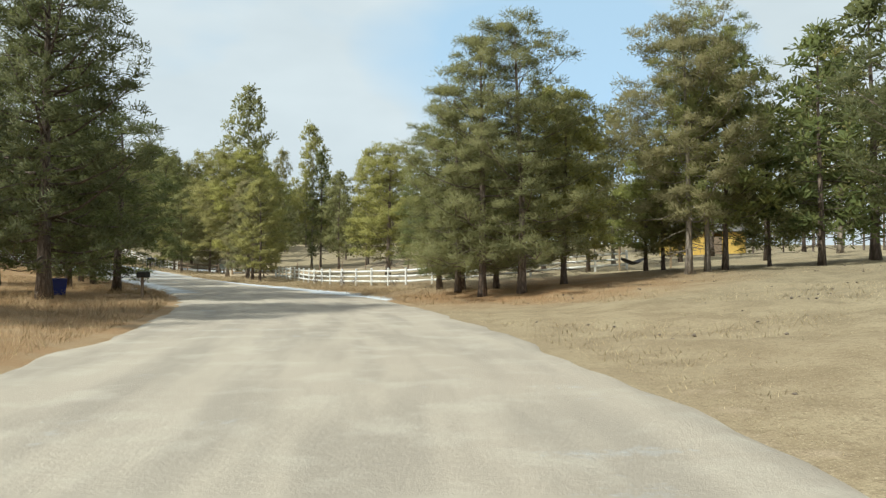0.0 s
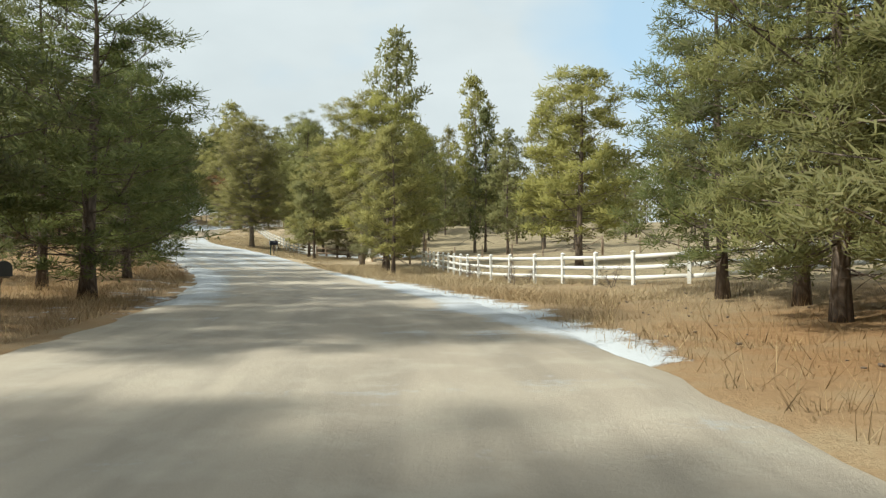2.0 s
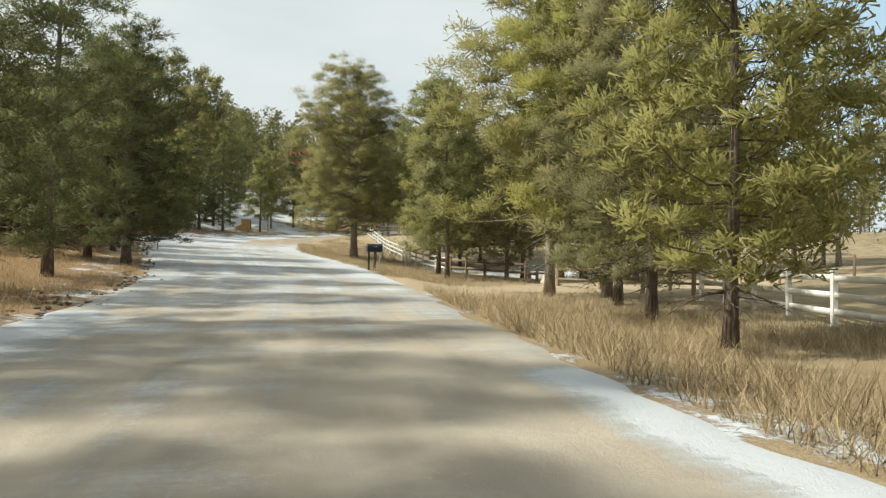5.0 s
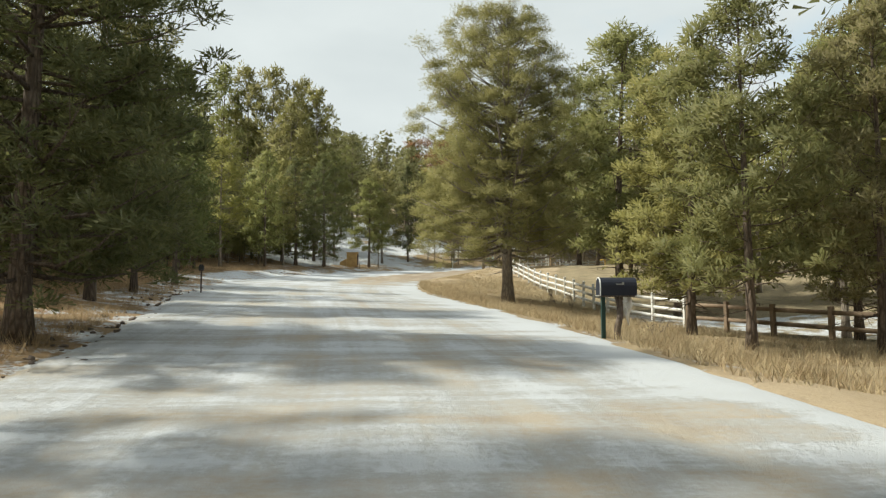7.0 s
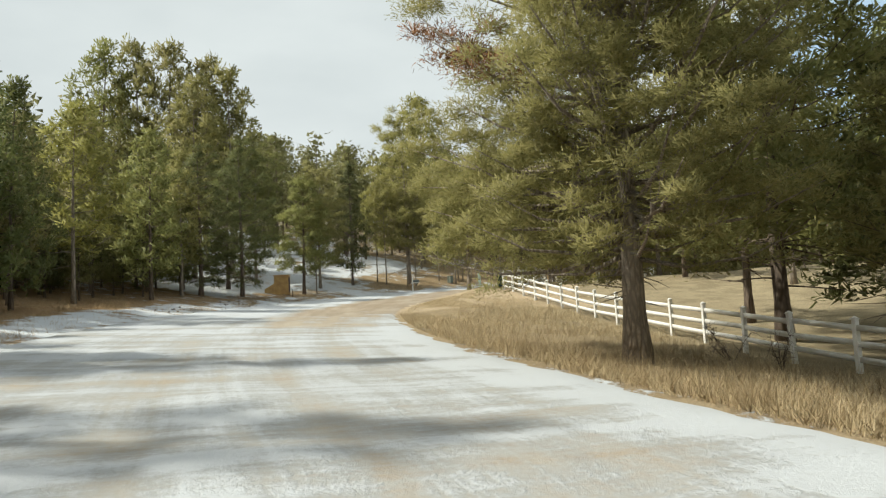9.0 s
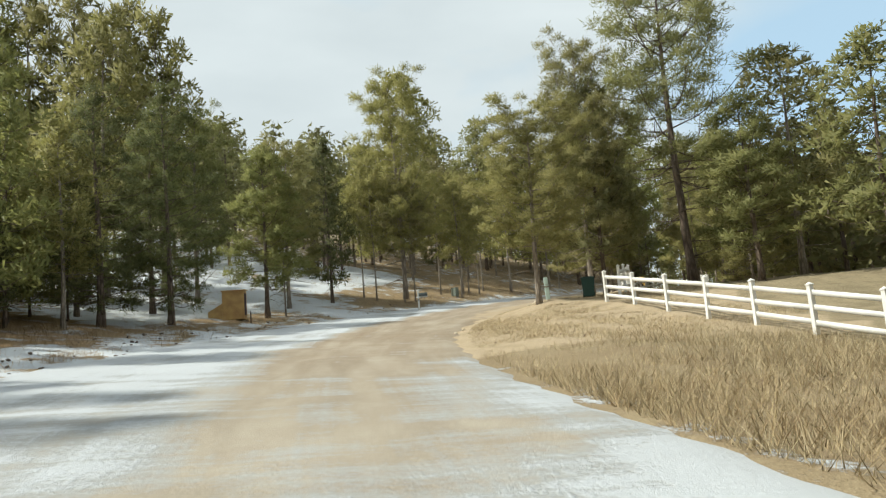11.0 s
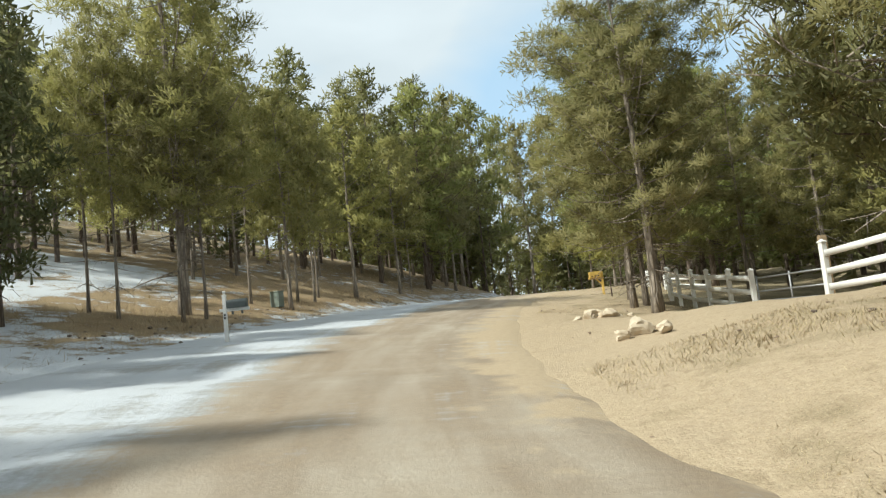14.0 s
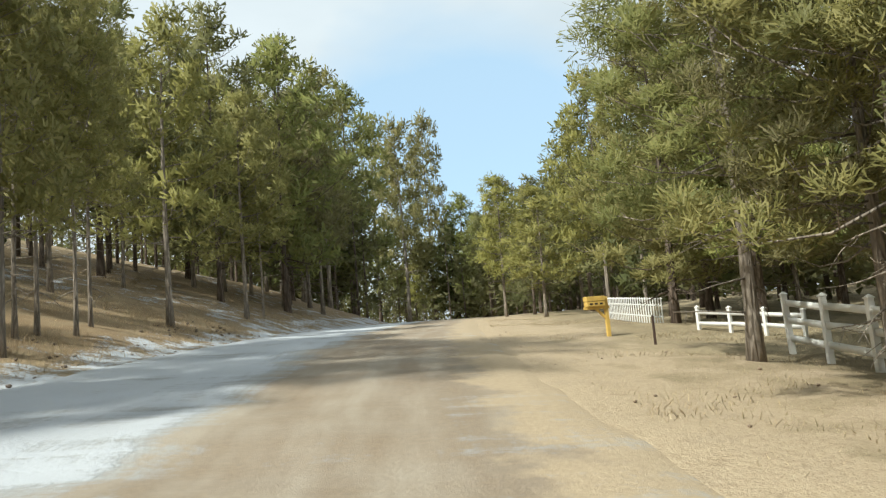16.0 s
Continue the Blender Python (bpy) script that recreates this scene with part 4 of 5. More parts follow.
woods("pines in the left wood", 5, 120, (-100, -50, 72, 132, 10.5, 38, 1), ["wood", "wood2", "wood3", "wood"], (7.5, 11.0), 1.9, off_track)
woods("young pines in the left wood", 21, 60, (-95, -54, 84, 126, 11, 24, 1), ["wood", "wood3", "wood"], (5.0, 7.5), 1.7, off_track)
woods("pines on the snowy hill", 6, 15, (-125, -84, 128, 185, 14, 48, 1), ["wood", "wood2", "wood3", "thin"], (9, 14), 3.0, off_track)
woods("pines on the hill crest", 15, 46, (-132, -88, 150, 200, 19, 75, 1), ["wood", "wood2"], (14, 16.5), 4.0, off_track)
woods("pines up the left slope", 7, 11, (-105, -75, 158, 190, 11.5, 34, 1), ["wood2", "thin", "thin"], (10, 14), 2.6)
woods("pines up the far left slope", 12, 40, (-105, -65, 190, 262, 8.5, 34, 1), ["wood", "wood2", "wood2"], (15, 21), 2.6)
woods("pines beside the far road", 17, 14, (-90, -55, 190, 262, 8.0, 15, 1), ["wood", "wood2", "wood3"], (14, 19), 3.0)
woods("pines right of the far road", 8, 50, (-75, -15, 168, 262, 8, 44, -1), ["wood", "wood2", "wood3"], (10, 15), 3.2, off_far_bend)
woods("pines behind the far fence", 11, 30, (-59, -36, 144, 182, 15, 36, -1), ["wood", "wood2", "wood3"], (9, 12), 2.4)
woods("pines behind the meadows", 9, 40, (-45, 60, 112, 165, 36, 110, -1), ["wood", "wood2", "wood3"], (9, 14), 4.5)
woods("pines left behind the road", 10, 22, (-75, -24, 5, 80, 17, 45, 1), ["wood", "wood2", "wood3"], (8, 11), 4.5)


def crude_pine(rng, tall, wide, n, leaf, bare):
    """A far pine: stem and puffs of needles on a rounded cone, with soft normals."""
    v, t = tube([(0, 0, -0.3), (0, 0, tall * 0.5), (0, 0, tall)], [0.16, 0.11, 0.02], 5)
    k = max(14, n // 9)
    cu = (np.arange(k) + rng.uniform(0, 1, k)) / k
    ca = np.arange(k) * 2.39996 + rng.normal(0, 0.4, k)
    lobes = 1 + 0.22 * np.sin(2 * ca + rng.uniform(0, 6) + 5 * cu) + 0.15 * np.sin(23 * cu + rng.uniform(0, 6))
    cr = wide * ((1 - cu**1.7) ** 0.75 * (0.66 + 0.34 * np.minimum(1, cu / 0.2))) * rng.uniform(0.45, 1.05, k) * lobes
    heart = np.stack([cr * np.cos(ca), cr * np.sin(ca), tall * (bare + (0.97 - bare) * cu)], 1)
    pick = rng.integers(0, k, n)
    spot = rng.normal(0, 1, (n, 3)) * [1, 1, 0.6] * (0.30 + 0.028 * tall) * 0.75
    c = heart[pick] + spot
    d = rng.normal(0, 1, (n, 2, 3)) * [1, 1, 0.7]
    d /= np.linalg.norm(d, axis=2)[:, :, None]
    nor = np.stack([np.cos(ca), np.sin(ca), 0 * ca + 0.3], 1)[pick] * 0.7 + spot / (np.linalg.norm(spot, axis=1)[:, None] + 1e-6) + 0.4 * d[:, 0]
    nor /= np.linalg.norm(nor, axis=1)[:, None]
    q0, q1, q2 = c, c + d[:, 0] * leaf, c + d[:, 1] * leaf * 0.9 + [0, 0, 0.15 * leaf]
    back = ((np.cross(q1 - q0, q2 - q0) * nor).sum(1) < 0)[:, None]
    q1, q2 = np.where(back, q2, q1), np.where(back, q1, q2)
    leaves = np.stack([q0, q1, q2], 1).reshape(-1, 3)
    fv, ft = joined([(v, t), (leaves, np.arange(3 * n).reshape(-1, 3))])
    out = v * [1, 1, 0]
    out /= np.linalg.norm(out, axis=1)[:, None] + 1e-6
    return fv, ft, np.r_[np.zeros(len(t)), np.ones(n)], np.concatenate([out, np.repeat(nor, 3, 0)])


def far_woods():
    """Far pines too many to count, as one low mesh."""
    rng = np.random.default_rng(3)
    pieces, tones, nors = [], [], []

    def plant(px, py, pz, tree):
        fv, ft, tone, nor = tree
        pieces.append((fv + [px, py, pz], ft))
        tones.append(tone)
        nors.append(nor)

    for x, y, tall, wide in LATER:
        plant(x, y, height(x, y), crude_pine(rng, tall, wide * 1.05, 500, 0.56, rng.uniform(0.3, 0.42) if y > 134 and x < -76 else rng.uniform(0.05, 0.18)))
    # dense young growth that closes the view between the stems
    for count, (x0, x1, y0, y1), off, (lo, hi) in [(120, (-105, 0, 258, 305), 7, (7, 13)), (60, (-62, -30, 224, 262), 7, (9, 15)), (44, (-100, -72, 222, 262), 7.5, (11, 18)), (90, (-48, -14, 138, 250), 22, (5, 9)), (60, (-110, -70, 90, 130), 24, (5, 9))]:
        x, y = rng.uniform(x0, x1, count), rng.uniform(y0, y1, count)
        ok = np.abs(road_coords(x, y)[1]) > off
        for px, py in zip(x[ok], y[ok]):
            tall = rng.uniform(lo, hi)
            plant(px, py, height(px, py), crude_pine(rng, tall, tall * 0.28, 300, 0.66, 0.02))
    lots = [(220, (-230, -95, 140, 330), (12, 20)), (130, (-190, -90, 30, 140), (11, 18)), (110, (-60, 110, 160, 300), (12, 18)), (60, (40, 120, 20, 160), (12, 18)), (70, (-100, -10, 255, 380), (13, 20))]
    for count, (x0, x1, y0, y1), (lo, hi) in lots:
        x, y = rng.uniform(x0, x1, count), rng.uniform(y0, y1, count)
        c = road_coords(x, y)
        ok = (np.abs(c[1]) > 34) | ((y > 262) & (np.abs(c[1]) > 9))
        z = ground(x, y)
        for px, py, pz in zip(x[ok], y[ok], z[ok]):
            tall = rng.uniform(lo, hi)
            plant(px, py, pz, crude_pine(rng, tall, tall * rng.uniform(0.17, 0.24), 200, 0.85, 0.2))
    v, t = joined(pieces)
    me = tri_mesh("far_pine_wood", v, t, [BARK, NEEDLES], True, np.concatenate(tones))
    me.normals_split_custom_set_from_vertices(np.concatenate(nors).tolist())
    tagged(new("far_pine_wood", me), "distant dense wood of green pines on the hills", "woods", kind="stuff")


far_woods()


# ---- grass ----


def grass(name, label, seed, count, area, tall, keep, bare=0.35):
    """Dry blades over a strip beside the road, as one mesh."""
    rng = np.random.default_rng(seed)
    y0, y1, d0, d1, side = area
    k = rng.integers(0, len(LINE), count * 3)
    k = k[(LINE[k, 1] > y0) & (LINE[k, 1] < y1)][:count]
    n = len(k)
    lat = side * (LINE[k, 3] + d0 + (d1 - d0) * rng.uniform(0, 1, n) ** 1.25)
    along = rng.uniform(-0.5, 0.5, n)
    x = LINE[k, 0] - TAN[k, 1] * lat + TAN[k, 0] * along
    y = LINE[k, 1] + TAN[k, 0] * lat + TAN[k, 1] * along
    ok = np.zeros(n, bool)
    for i in range(0, n, 20000):
        q = slice(i, i + 20000)
        c = road_coords(x[q], y[q])
        ok[q] = (np.abs(c[1]) > c[4] + 0.1) & keep(x[q], y[q])
    for hw, way in DRIVES:
        ok &= near_line(x, y, way) > hw + 0.3 * bumps(x, y, 1.0)
    found = [masks(x[i : i + 20000], y[i : i + 20000]) for i in range(0, n, 20000)]
    lit, white = np.concatenate([m[2] for m in found]), np.concatenate([m[0] for m in found])
    ok &= (white < 0.62) | (rng.uniform(0, 1, n) < 0.12)
    ok &= bumps(x, y, 2.2, seed) + 0.6 * bumps(x, y, 0.7, seed) > rng.uniform(-1.0, bare, n)
    x, y = x[ok], y[ok]
    n = len(x)
    z = np.concatenate([ground(x[i : i + 20000], y[i : i + 20000]) for i in range(0, n, 20000)])
    z += 0.02
    h = (tall[0] + (tall[1] - tall[0]) * rng.uniform(0, 1, n) ** 1.5) * (0.8 + 0.4 * bumps(x, y, 2.9, 7))
    a = rng.uniform(0, 6.28, n)
    w = 0.003 + 0.006 * rng.uniform(0, 1, n) ** 2
    lean = rng.normal(0, 0.55, (n, 2)) * h[:, None]
    base = np.stack([x, y, z - 0.05], 1)
    side_v = np.stack([np.cos(a) * w, np.sin(a) * w, 0 * a], 1)
    tip = base + np.column_stack([lean, h])
    v = np.stack([base - side_v, base + side_v, tip], 1).reshape(-1, 3)
    me = tri_mesh(name, v, np.arange(3 * n).reshape(-1, 3), BLADES)
    up = rng.normal(0, 0.45, (n, 3)) + [0, 0, 1.0]
    up /= np.linalg.norm(up, axis=1)[:, None]
    me.polygons.foreach_set("use_smooth", np.ones(n, bool))
    me.normals_split_custom_set_from_vertices(np.repeat(up, 3, 0).tolist())
    put_attr(me, "litter", np.repeat(lit[ok], 3))
    tagged(new(name, me), label, "grass", kind="stuff")


def open_verge(x, y):
    return ~((x > -3.2) & (y < 43)) | (np.hypot(x, y) % 1 < 0.12)


def anywhere(x, y):
    return np.ones(len(x), bool)


grass("verge_grass", "tall dry golden grass along the fence and road edge", 1, 290000, (24, 114, 0.1, 8.5, -1), (0.10, 0.55), open_verge)
grass("verge_grass", "reddish-brown dry grass along the shaded road edge", 2, 120000, (8, 130, 0.3, 8.0, 1), (0.15, 0.5), anywhere)
grass("meadow_grass", "short dry tan grass on the grazed meadow", 3, 150000, (-5, 40, 0.2, 18.0, -1), (0.03, 0.15), anywhere)
grass("slope_grass", "pale brown grass and weeds poking through snow", 4, 120000, (118, 200, 0.4, 14.0, 1), (0.12, 0.42), anywhere)
grass("roadside_grass", "short trampled straw grass on the sandy shoulder", 6, 110000, (106, 190, 0.4, 11.0, -1), (0.04, 0.14), anywhere)
grass("bank_grass", "dry golden grass over the low bank before the fence", 8, 360000, (112, 140, 0.3, 11.0, -1), (0.05, 0.17), anywhere, -0.6)

# ---- fences ----


def along_line(pts, step):
    """Places at even steps along a polyline, ends included."""
    p = np.array(pts, float)
    d = np.r_[0, np.cumsum(np.hypot(*np.diff(p, axis=0).T))]
    n = max(1, round(d[-1] / step))
    s = np.linspace(0, d[-1], n + 1)
    return np.column_stack([np.interp(s, d, p[:, 0]), np.interp(s, d, p[:, 1])])


def post_mesh(name, wide, tall, material, cap=True):
    bm = bmesh.new()
    box(bm, (wide, wide, tall + 0.25), (0, 0, tall / 2 - 0.125), bevel=0.008)
    return baked(name, bm, material)


def cap_mesh(wide, material):
    bm = bmesh.new()
    box(bm, (wide + 0.03, wide + 0.03, 0.03), (0, 0, 0.015), bevel=0.006)
    bmesh.ops.create_cone(bm, cap_ends=True, segments=4, radius1=(wide + 0.01) * 0.7, radius2=0.012, depth=0.05, matrix=pose(0, 0, 0.055, 0, 0, 45))
    return baked("post_cap", bm, material)


def rail_fence(name, label, pts, step, tall, levels, material, wide=0.12, rail=(0.045, 0.14), cap=True, group="", seed=0, sagging=0.012):
    """A post and rail fence along a polyline; levels: heights of the rails."""
    rng = np.random.default_rng(seed)
    at = along_line(pts, step)
    z = ground(at[:, 0], at[:, 1])
    root = new(name)
    root.location = (at[0, 0], at[0, 1], z[0])
    tagged(root, label, "fence", group)
    pm = post_mesh("fence_post", wide, tall, material)
    cm = cap_mesh(wide, material) if cap else None
    o = np.array([at[0, 0], at[0, 1], z[0]])
    tops = []
    for i, (x, y) in enumerate(at):
        a, b = at[max(0, i - 1)], at[min(len(at) - 1, i + 1)]
        yaw = math.degrees(math.atan2(b[1] - a[1], b[0] - a[0]))
        m = pose(*(np.array([x, y, z[i]]) - o), rng.normal(0, 0.8), rng.normal(0, 0.8), yaw)
        p = part("post", pm, None, root, at=m)
        if cm:
            part("post_cap", cm, None, p, at=pose(0, 0, tall))
        tops.append(np.array([x, y, z[i]]) - o)
    for a, b in zip(tops[:-1], tops[1:]):
        d = b - a
        flat = math.hypot(d[0], d[1])
        n = np.array([-d[1], d[0], 0]) / flat * rail[0] / 2
        for h in levels:
            j = rng.normal(0, sagging, 2)
            c = []
            for e, k in ((a, 0), (b, 1)):
                for s in (-1, 1):
                    for v in (-1, 1):
                        c.append(e + n * s + np.array([0, 0, h + j[k] + v * rail[1] / 2]))
            q = np.array([[0, 1, 5], [0, 5, 4], [2, 6, 7], [2, 7, 3], [1, 3, 7], [1, 7, 5], [0, 4, 6], [0, 6, 2], [0, 2, 3], [0, 3, 1], [4, 5, 7], [4, 7, 6]])
            part("rail", tri_mesh("fence_rail", c, q[:, ::-1], material), None, root)
    return root


THREE = (0.32, 0.68, 1.05)
rail_fence("white_fence", "white three-rail vinyl ranch fence beside tall dry grass", [(12.0, 47.5), (3.6, 46.8), (-2.0, 46.8), (-4.8, 50.4), (-8.6, 55.3), (-11.2, 60.3), (-14.8, 69.0), (-18.6, 78.0)], 2.15, 1.2, THREE, WHITE, seed=1)
rail_fence("white_fence", "long white three-rail fence behind the old pine", [(-61.5, 129.0), (-56.5, 122.5), (-52.0, 116.5), (-47.5, 110.8), (-43.4, 105.2), (-41.2, 102.5), (-37.4, 99.4)], 2.2, 1.25, THREE, WHITE, seed=2)
rail_fence("wooden_fence", "weathered brown two-rail wooden fence under the pines", [(-37.2, 99.2), (-34.5, 97.2), (-30.5, 95.0), (-28.8, 92.6)], 2.3, 1.15, (0.45, 0.95), WOOD, 0.15, (0.06, 0.15), cap=False, seed=12)
rail_fence("white_fence", "white three-rail fence along the driveway, partly in shade", [(-61.4, 131.6), (-61.6, 136.0), (-62.2, 139.5), (-63.0, 142.0)], 2.2, 1.3, THREE, WHITE, seed=3)
rail_fence("white_fence", "white three-rail fence with flaking paint behind the pines", [(-63.3, 145.9), (-63.5, 150.0), (-63.6, 154.5), (-62.8, 158.8)], 1.75, 1.3, (0.33, 0.72, 1.1), WHITE, seed=4)
rail_fence("low_white_fence", "low white two-rail fence at the end of the yard", [(-60.0, 162.6), (-61.4, 166.2)], 1.2, 0.75, (0.25, 0.6), WHITE, 0.10, (0.04, 0.12), seed=5)
rail_fence("log_fence", "low fence of peeled yellowish logs between the pines", [(-26.0, 86.8), (-23.2, 85.4), (-20.6, 83.6), (-17.0, 81.6)], 2.7, 1.15, (0.42, 0.9), LOG, 0.13, (0.10, 0.10), cap=False, seed=6)
rail_fence("wire_fence", "weathered wooden posts with wire at the meadow's far edge", [(-22.0, 92.5), (-14.0, 89.5), (-6.9, 87.0)], 3.1, 1.35, (0.5, 0.85, 1.2), WOOD, 0.10, (0.012, 0.012), cap=False, seed=7)
rail_fence("wire_fence", "weathered wooden posts with wire beyond the meadow gate", [(-4.5, 86.4), (4.0, 84.4), (14.0, 82.0)], 3.1, 1.35, (0.5, 0.85, 1.2), WOOD, 0.10, (0.012, 0.012), cap=False, seed=8)


def picket_fence(pts):
    at = along_line(pts, 0.30)
    z = ground(at[:, 0], at[:, 1])
    o = np.array([at[0, 0], at[0, 1], z[0]])
    root = new("picket_fence")
    root.location = o
    tagged(root, "white picket fence at the edge of the yard", "fence")
    bm = bmesh.new()
    box(bm, (0.10, 0.022, 1.0), (0, 0, 0.5), bevel=0.004)
    bmesh.ops.create_cone(bm, cap_ends=True, segments=4, radius1=0.068, radius2=0.008, depth=0.07, matrix=pose(0, 0, 1.03, 0, 0, 45) @ Matrix.Diagonal((1, 0.3, 1, 1)))
    pm = baked("picket", bm, WHITE)
    for i, (x, y) in enumerate(at):
        a, b = at[max(0, i - 1)], at[min(len(at) - 1, i + 1)]
        yaw = math.degrees(math.atan2(b[1] - a[1], b[0] - a[0]))
        part("picket", pm, None, root, at=pose(*(np.array([x, y, z[i]]) - o), 0, 0, yaw))
    for h in (0.3, 0.75):
        v, t = tube(np.column_stack([at, z]) - o + [0.03, 0, h], np.full(len(at), 0.035), 4)
        part("rail", tri_mesh("picket_rail", v, t, WHITE), None, root)


picket_fence([(-61.0, 170.0), (-60.8, 174.0), (-60.3, 178.5)])


def gate_frame(x, y, x2, y2):
    yaw = math.degrees(math.atan2(y2 - y, x2 - x))
    wide = math.hypot(x2 - x, y2 - y)
    g = thing("wooden_gate", x, y, "weathered wooden gate frame in the meadow fence", "gate", turn=yaw)
    for dx in (0, wide):
        bm = bmesh.new()
        cyl(bm, 0.075, 1.85, (dx, 0, 0.77), sides=10)
        part("post", bm, WOOD, g, smooth=True)
    for h in (1.55, 0.3):
        bm = bmesh.new()
        box(bm, (wide, 0.07, 0.09), (wide / 2, 0, h), bevel=0.01)
        part("crossbar", bm, WOOD, g)
    bm = bmesh.new()
    box(bm, (math.hypot(wide, 1.2), 0.05, 0.07), (wide / 2, 0.02, 0.92), (0, -math.degrees(math.atan2(1.2, wide)), 0), bevel=0.008)
    part("brace", bm, WOOD, g)


gate_frame(-6.8, 87.0, -4.6, 86.4)


def pipe_gate(x, y, x2, y2):
    yaw = math.degrees(math.atan2(y2 - y, x2 - x))
    wide = math.hypot(x2 - x, y2 - y)
    g = thing("pipe_gate", x, y, "grey steel pipe gate across the driveway", "gate", turn=yaw)
    for h in (0.25, 0.5, 0.75, 1.1):
        bm = bmesh.new()
        cyl(bm, 0.022, wide, (wide / 2, 0, h), (0, 90, 0), sides=8)
        part("bar", bm, STEEL, g, smooth=True)
    for dx in (0.03, wide / 2, wide - 0.03):
        bm = bmesh.new()
        cyl(bm, 0.026, 1.15, (dx, 0, 0.6), sides=8)
        part("upright", bm, STEEL, g, smooth=True)
    for s in (0.06, wide - 0.06):
        bm = bmesh.new()
        box(bm, (0.05, 0.08, 0.08), (s, 0, 0.12), bevel=0.01)
        part("foot", bm, STEEL, g)


pipe_gate(-63.3, 145.6, -62.75, 142.4)

# ---- letter boxes ----


def box_shell(bm, wide, tall, long):
    """A rural letter box: flat floor, rounded roof. It lies along y, standing on z = 0."""
    prof = [(-wide / 2, 0), (wide / 2, 0)]
    r = wide / 2
    for k in range(9):
        a = math.pi * k / 8
        prof.append((r * math.cos(a), tall - r + r * math.sin(a)))
    ends = []
    for y in (-long / 2, long / 2):
        ends.append([bm.verts.new((x, y, z)) for x, z in prof])
    n = len(prof)
    for i in range(n):
        bm.faces.new((ends[0][i], ends[0][(i + 1) % n], ends[1][(i + 1) % n], ends[1][i]))
    bm.faces.new(ends[0][::-1])
    bm.faces.new(ends[1])
    bmesh.ops.recalc_face_normals(bm, faces=bm.faces)


def mailbox(x, y, label, turn, post_tall=1.0, size=(0.2, 0.24, 0.52), shell=BLACK, post=WOOD, post_wide=0.1, trim=None, crooked=0.0, group=""):
    """A box on a wooden post; its door faces along its own -y."""
    g = thing("mailbox", x, y, label, "mailbox", group, turn=turn)
    if crooked:
        v, t = tube([(0, 0, -0.2), (0.02, 0, 0.25), (0.16, 0.02, 0.5), (0.05, 0.05, 0.75), (-0.02, 0.03, post_tall)], [0.09, 0.08, 0.07, 0.075, 0.08], 8)
        part("post", tri_mesh("post", v, t, post, True), None, g)
        bm = bmesh.new()
        box(bm, (0.09, 0.09, post_tall + 0.2), (-0.12, -0.28, post_tall / 2 - 0.1), bevel=0.01)
        part("prop", bm, DKGREEN, g, "dark green prop post")
        v, t = tube([(-0.10, 0.30, post_tall), (-0.14, 0.33, 0.7), (-0.13, 0.26, 0.5), (-0.16, 0.30, 0.3)], [0.05, 0.06, 0.035, 0.015], 7)
        part("splinter", tri_mesh("splinter", v, t, WHITE, True), None, g, "pale broken splinter of wood")
    else:
        bm = bmesh.new()
        box(bm, (post_wide, post_wide, post_tall + 0.2), (0, 0.05, post_tall / 2 - 0.1), bevel=0.008)
        part("post", bm, post, g)
        for s in (-1, 1):
            bm = bmesh.new()
            box(bm, (0.02, 0.02, 0.38), (0, 0.05 + s * 0.13, post_tall - 0.15), (s * -40, 0, 0), bevel=0.003)
            part("brace", bm, post, g)
    bm = bmesh.new()
    box(bm, (size[0] * 0.9, size[2] * 0.9, 0.03), (0, 0, post_tall + 0.015), bevel=0.005)
    part("shelf", bm, post, g)
    bm = bmesh.new()
    box_shell(bm, *size)
    body = part("box", bm, shell, g, at=pose(0, 0, post_tall + 0.03))
    bm = bmesh.new()
    box_shell(bm, size[0] + 0.012, size[1] + 0.008, 0.02)
    part("door", bm, trim or shell, body, "pale-edged door" if trim else "", at=pose(0, -size[2] / 2 - 0.008, 0))
    if trim:
        bm = bmesh.new()
        box_shell(bm, size[0] - 0.03, size[1] - 0.03, 0.016)
        part("door_panel", bm, shell, body, at=pose(0, -size[2] / 2 - 0.016, 0.012))
    bm = bmesh.new()
    box(bm, (0.008, 0.16, 0.025), (size[0] / 2 + 0.008, 0.02, size[1] * 0.62), bevel=0.002)
    box(bm, (0.008, 0.05, 0.06), (size[0] / 2 + 0.008, 0.09, size[1] * 0.62 + 0.015), bevel=0.002)
    part("flag", bm, STEEL if trim else RUST, body)
    return g


mailbox(-13.9, 32.8, "black metal mailbox on a wooden post in dry grass", 65, 0.92, (0.26, 0.27, 0.56), group="roadside mailboxes")
mailbox(-54.1, 88.3, "small black mailbox on a thin dark post by the snow", 50, 0.95, (0.2, 0.22, 0.5), post_wide=0.06, post=RUST, group="roadside mailboxes")
mailbox(-35.0, 84.3, "large navy-black mailbox with a pale-edged door on a crooked log", -55, 0.92, (0.36, 0.40, 0.80), shell=NAVY, post=BARK, trim=WHITE, crooked=1.0, group="roadside mailboxes")


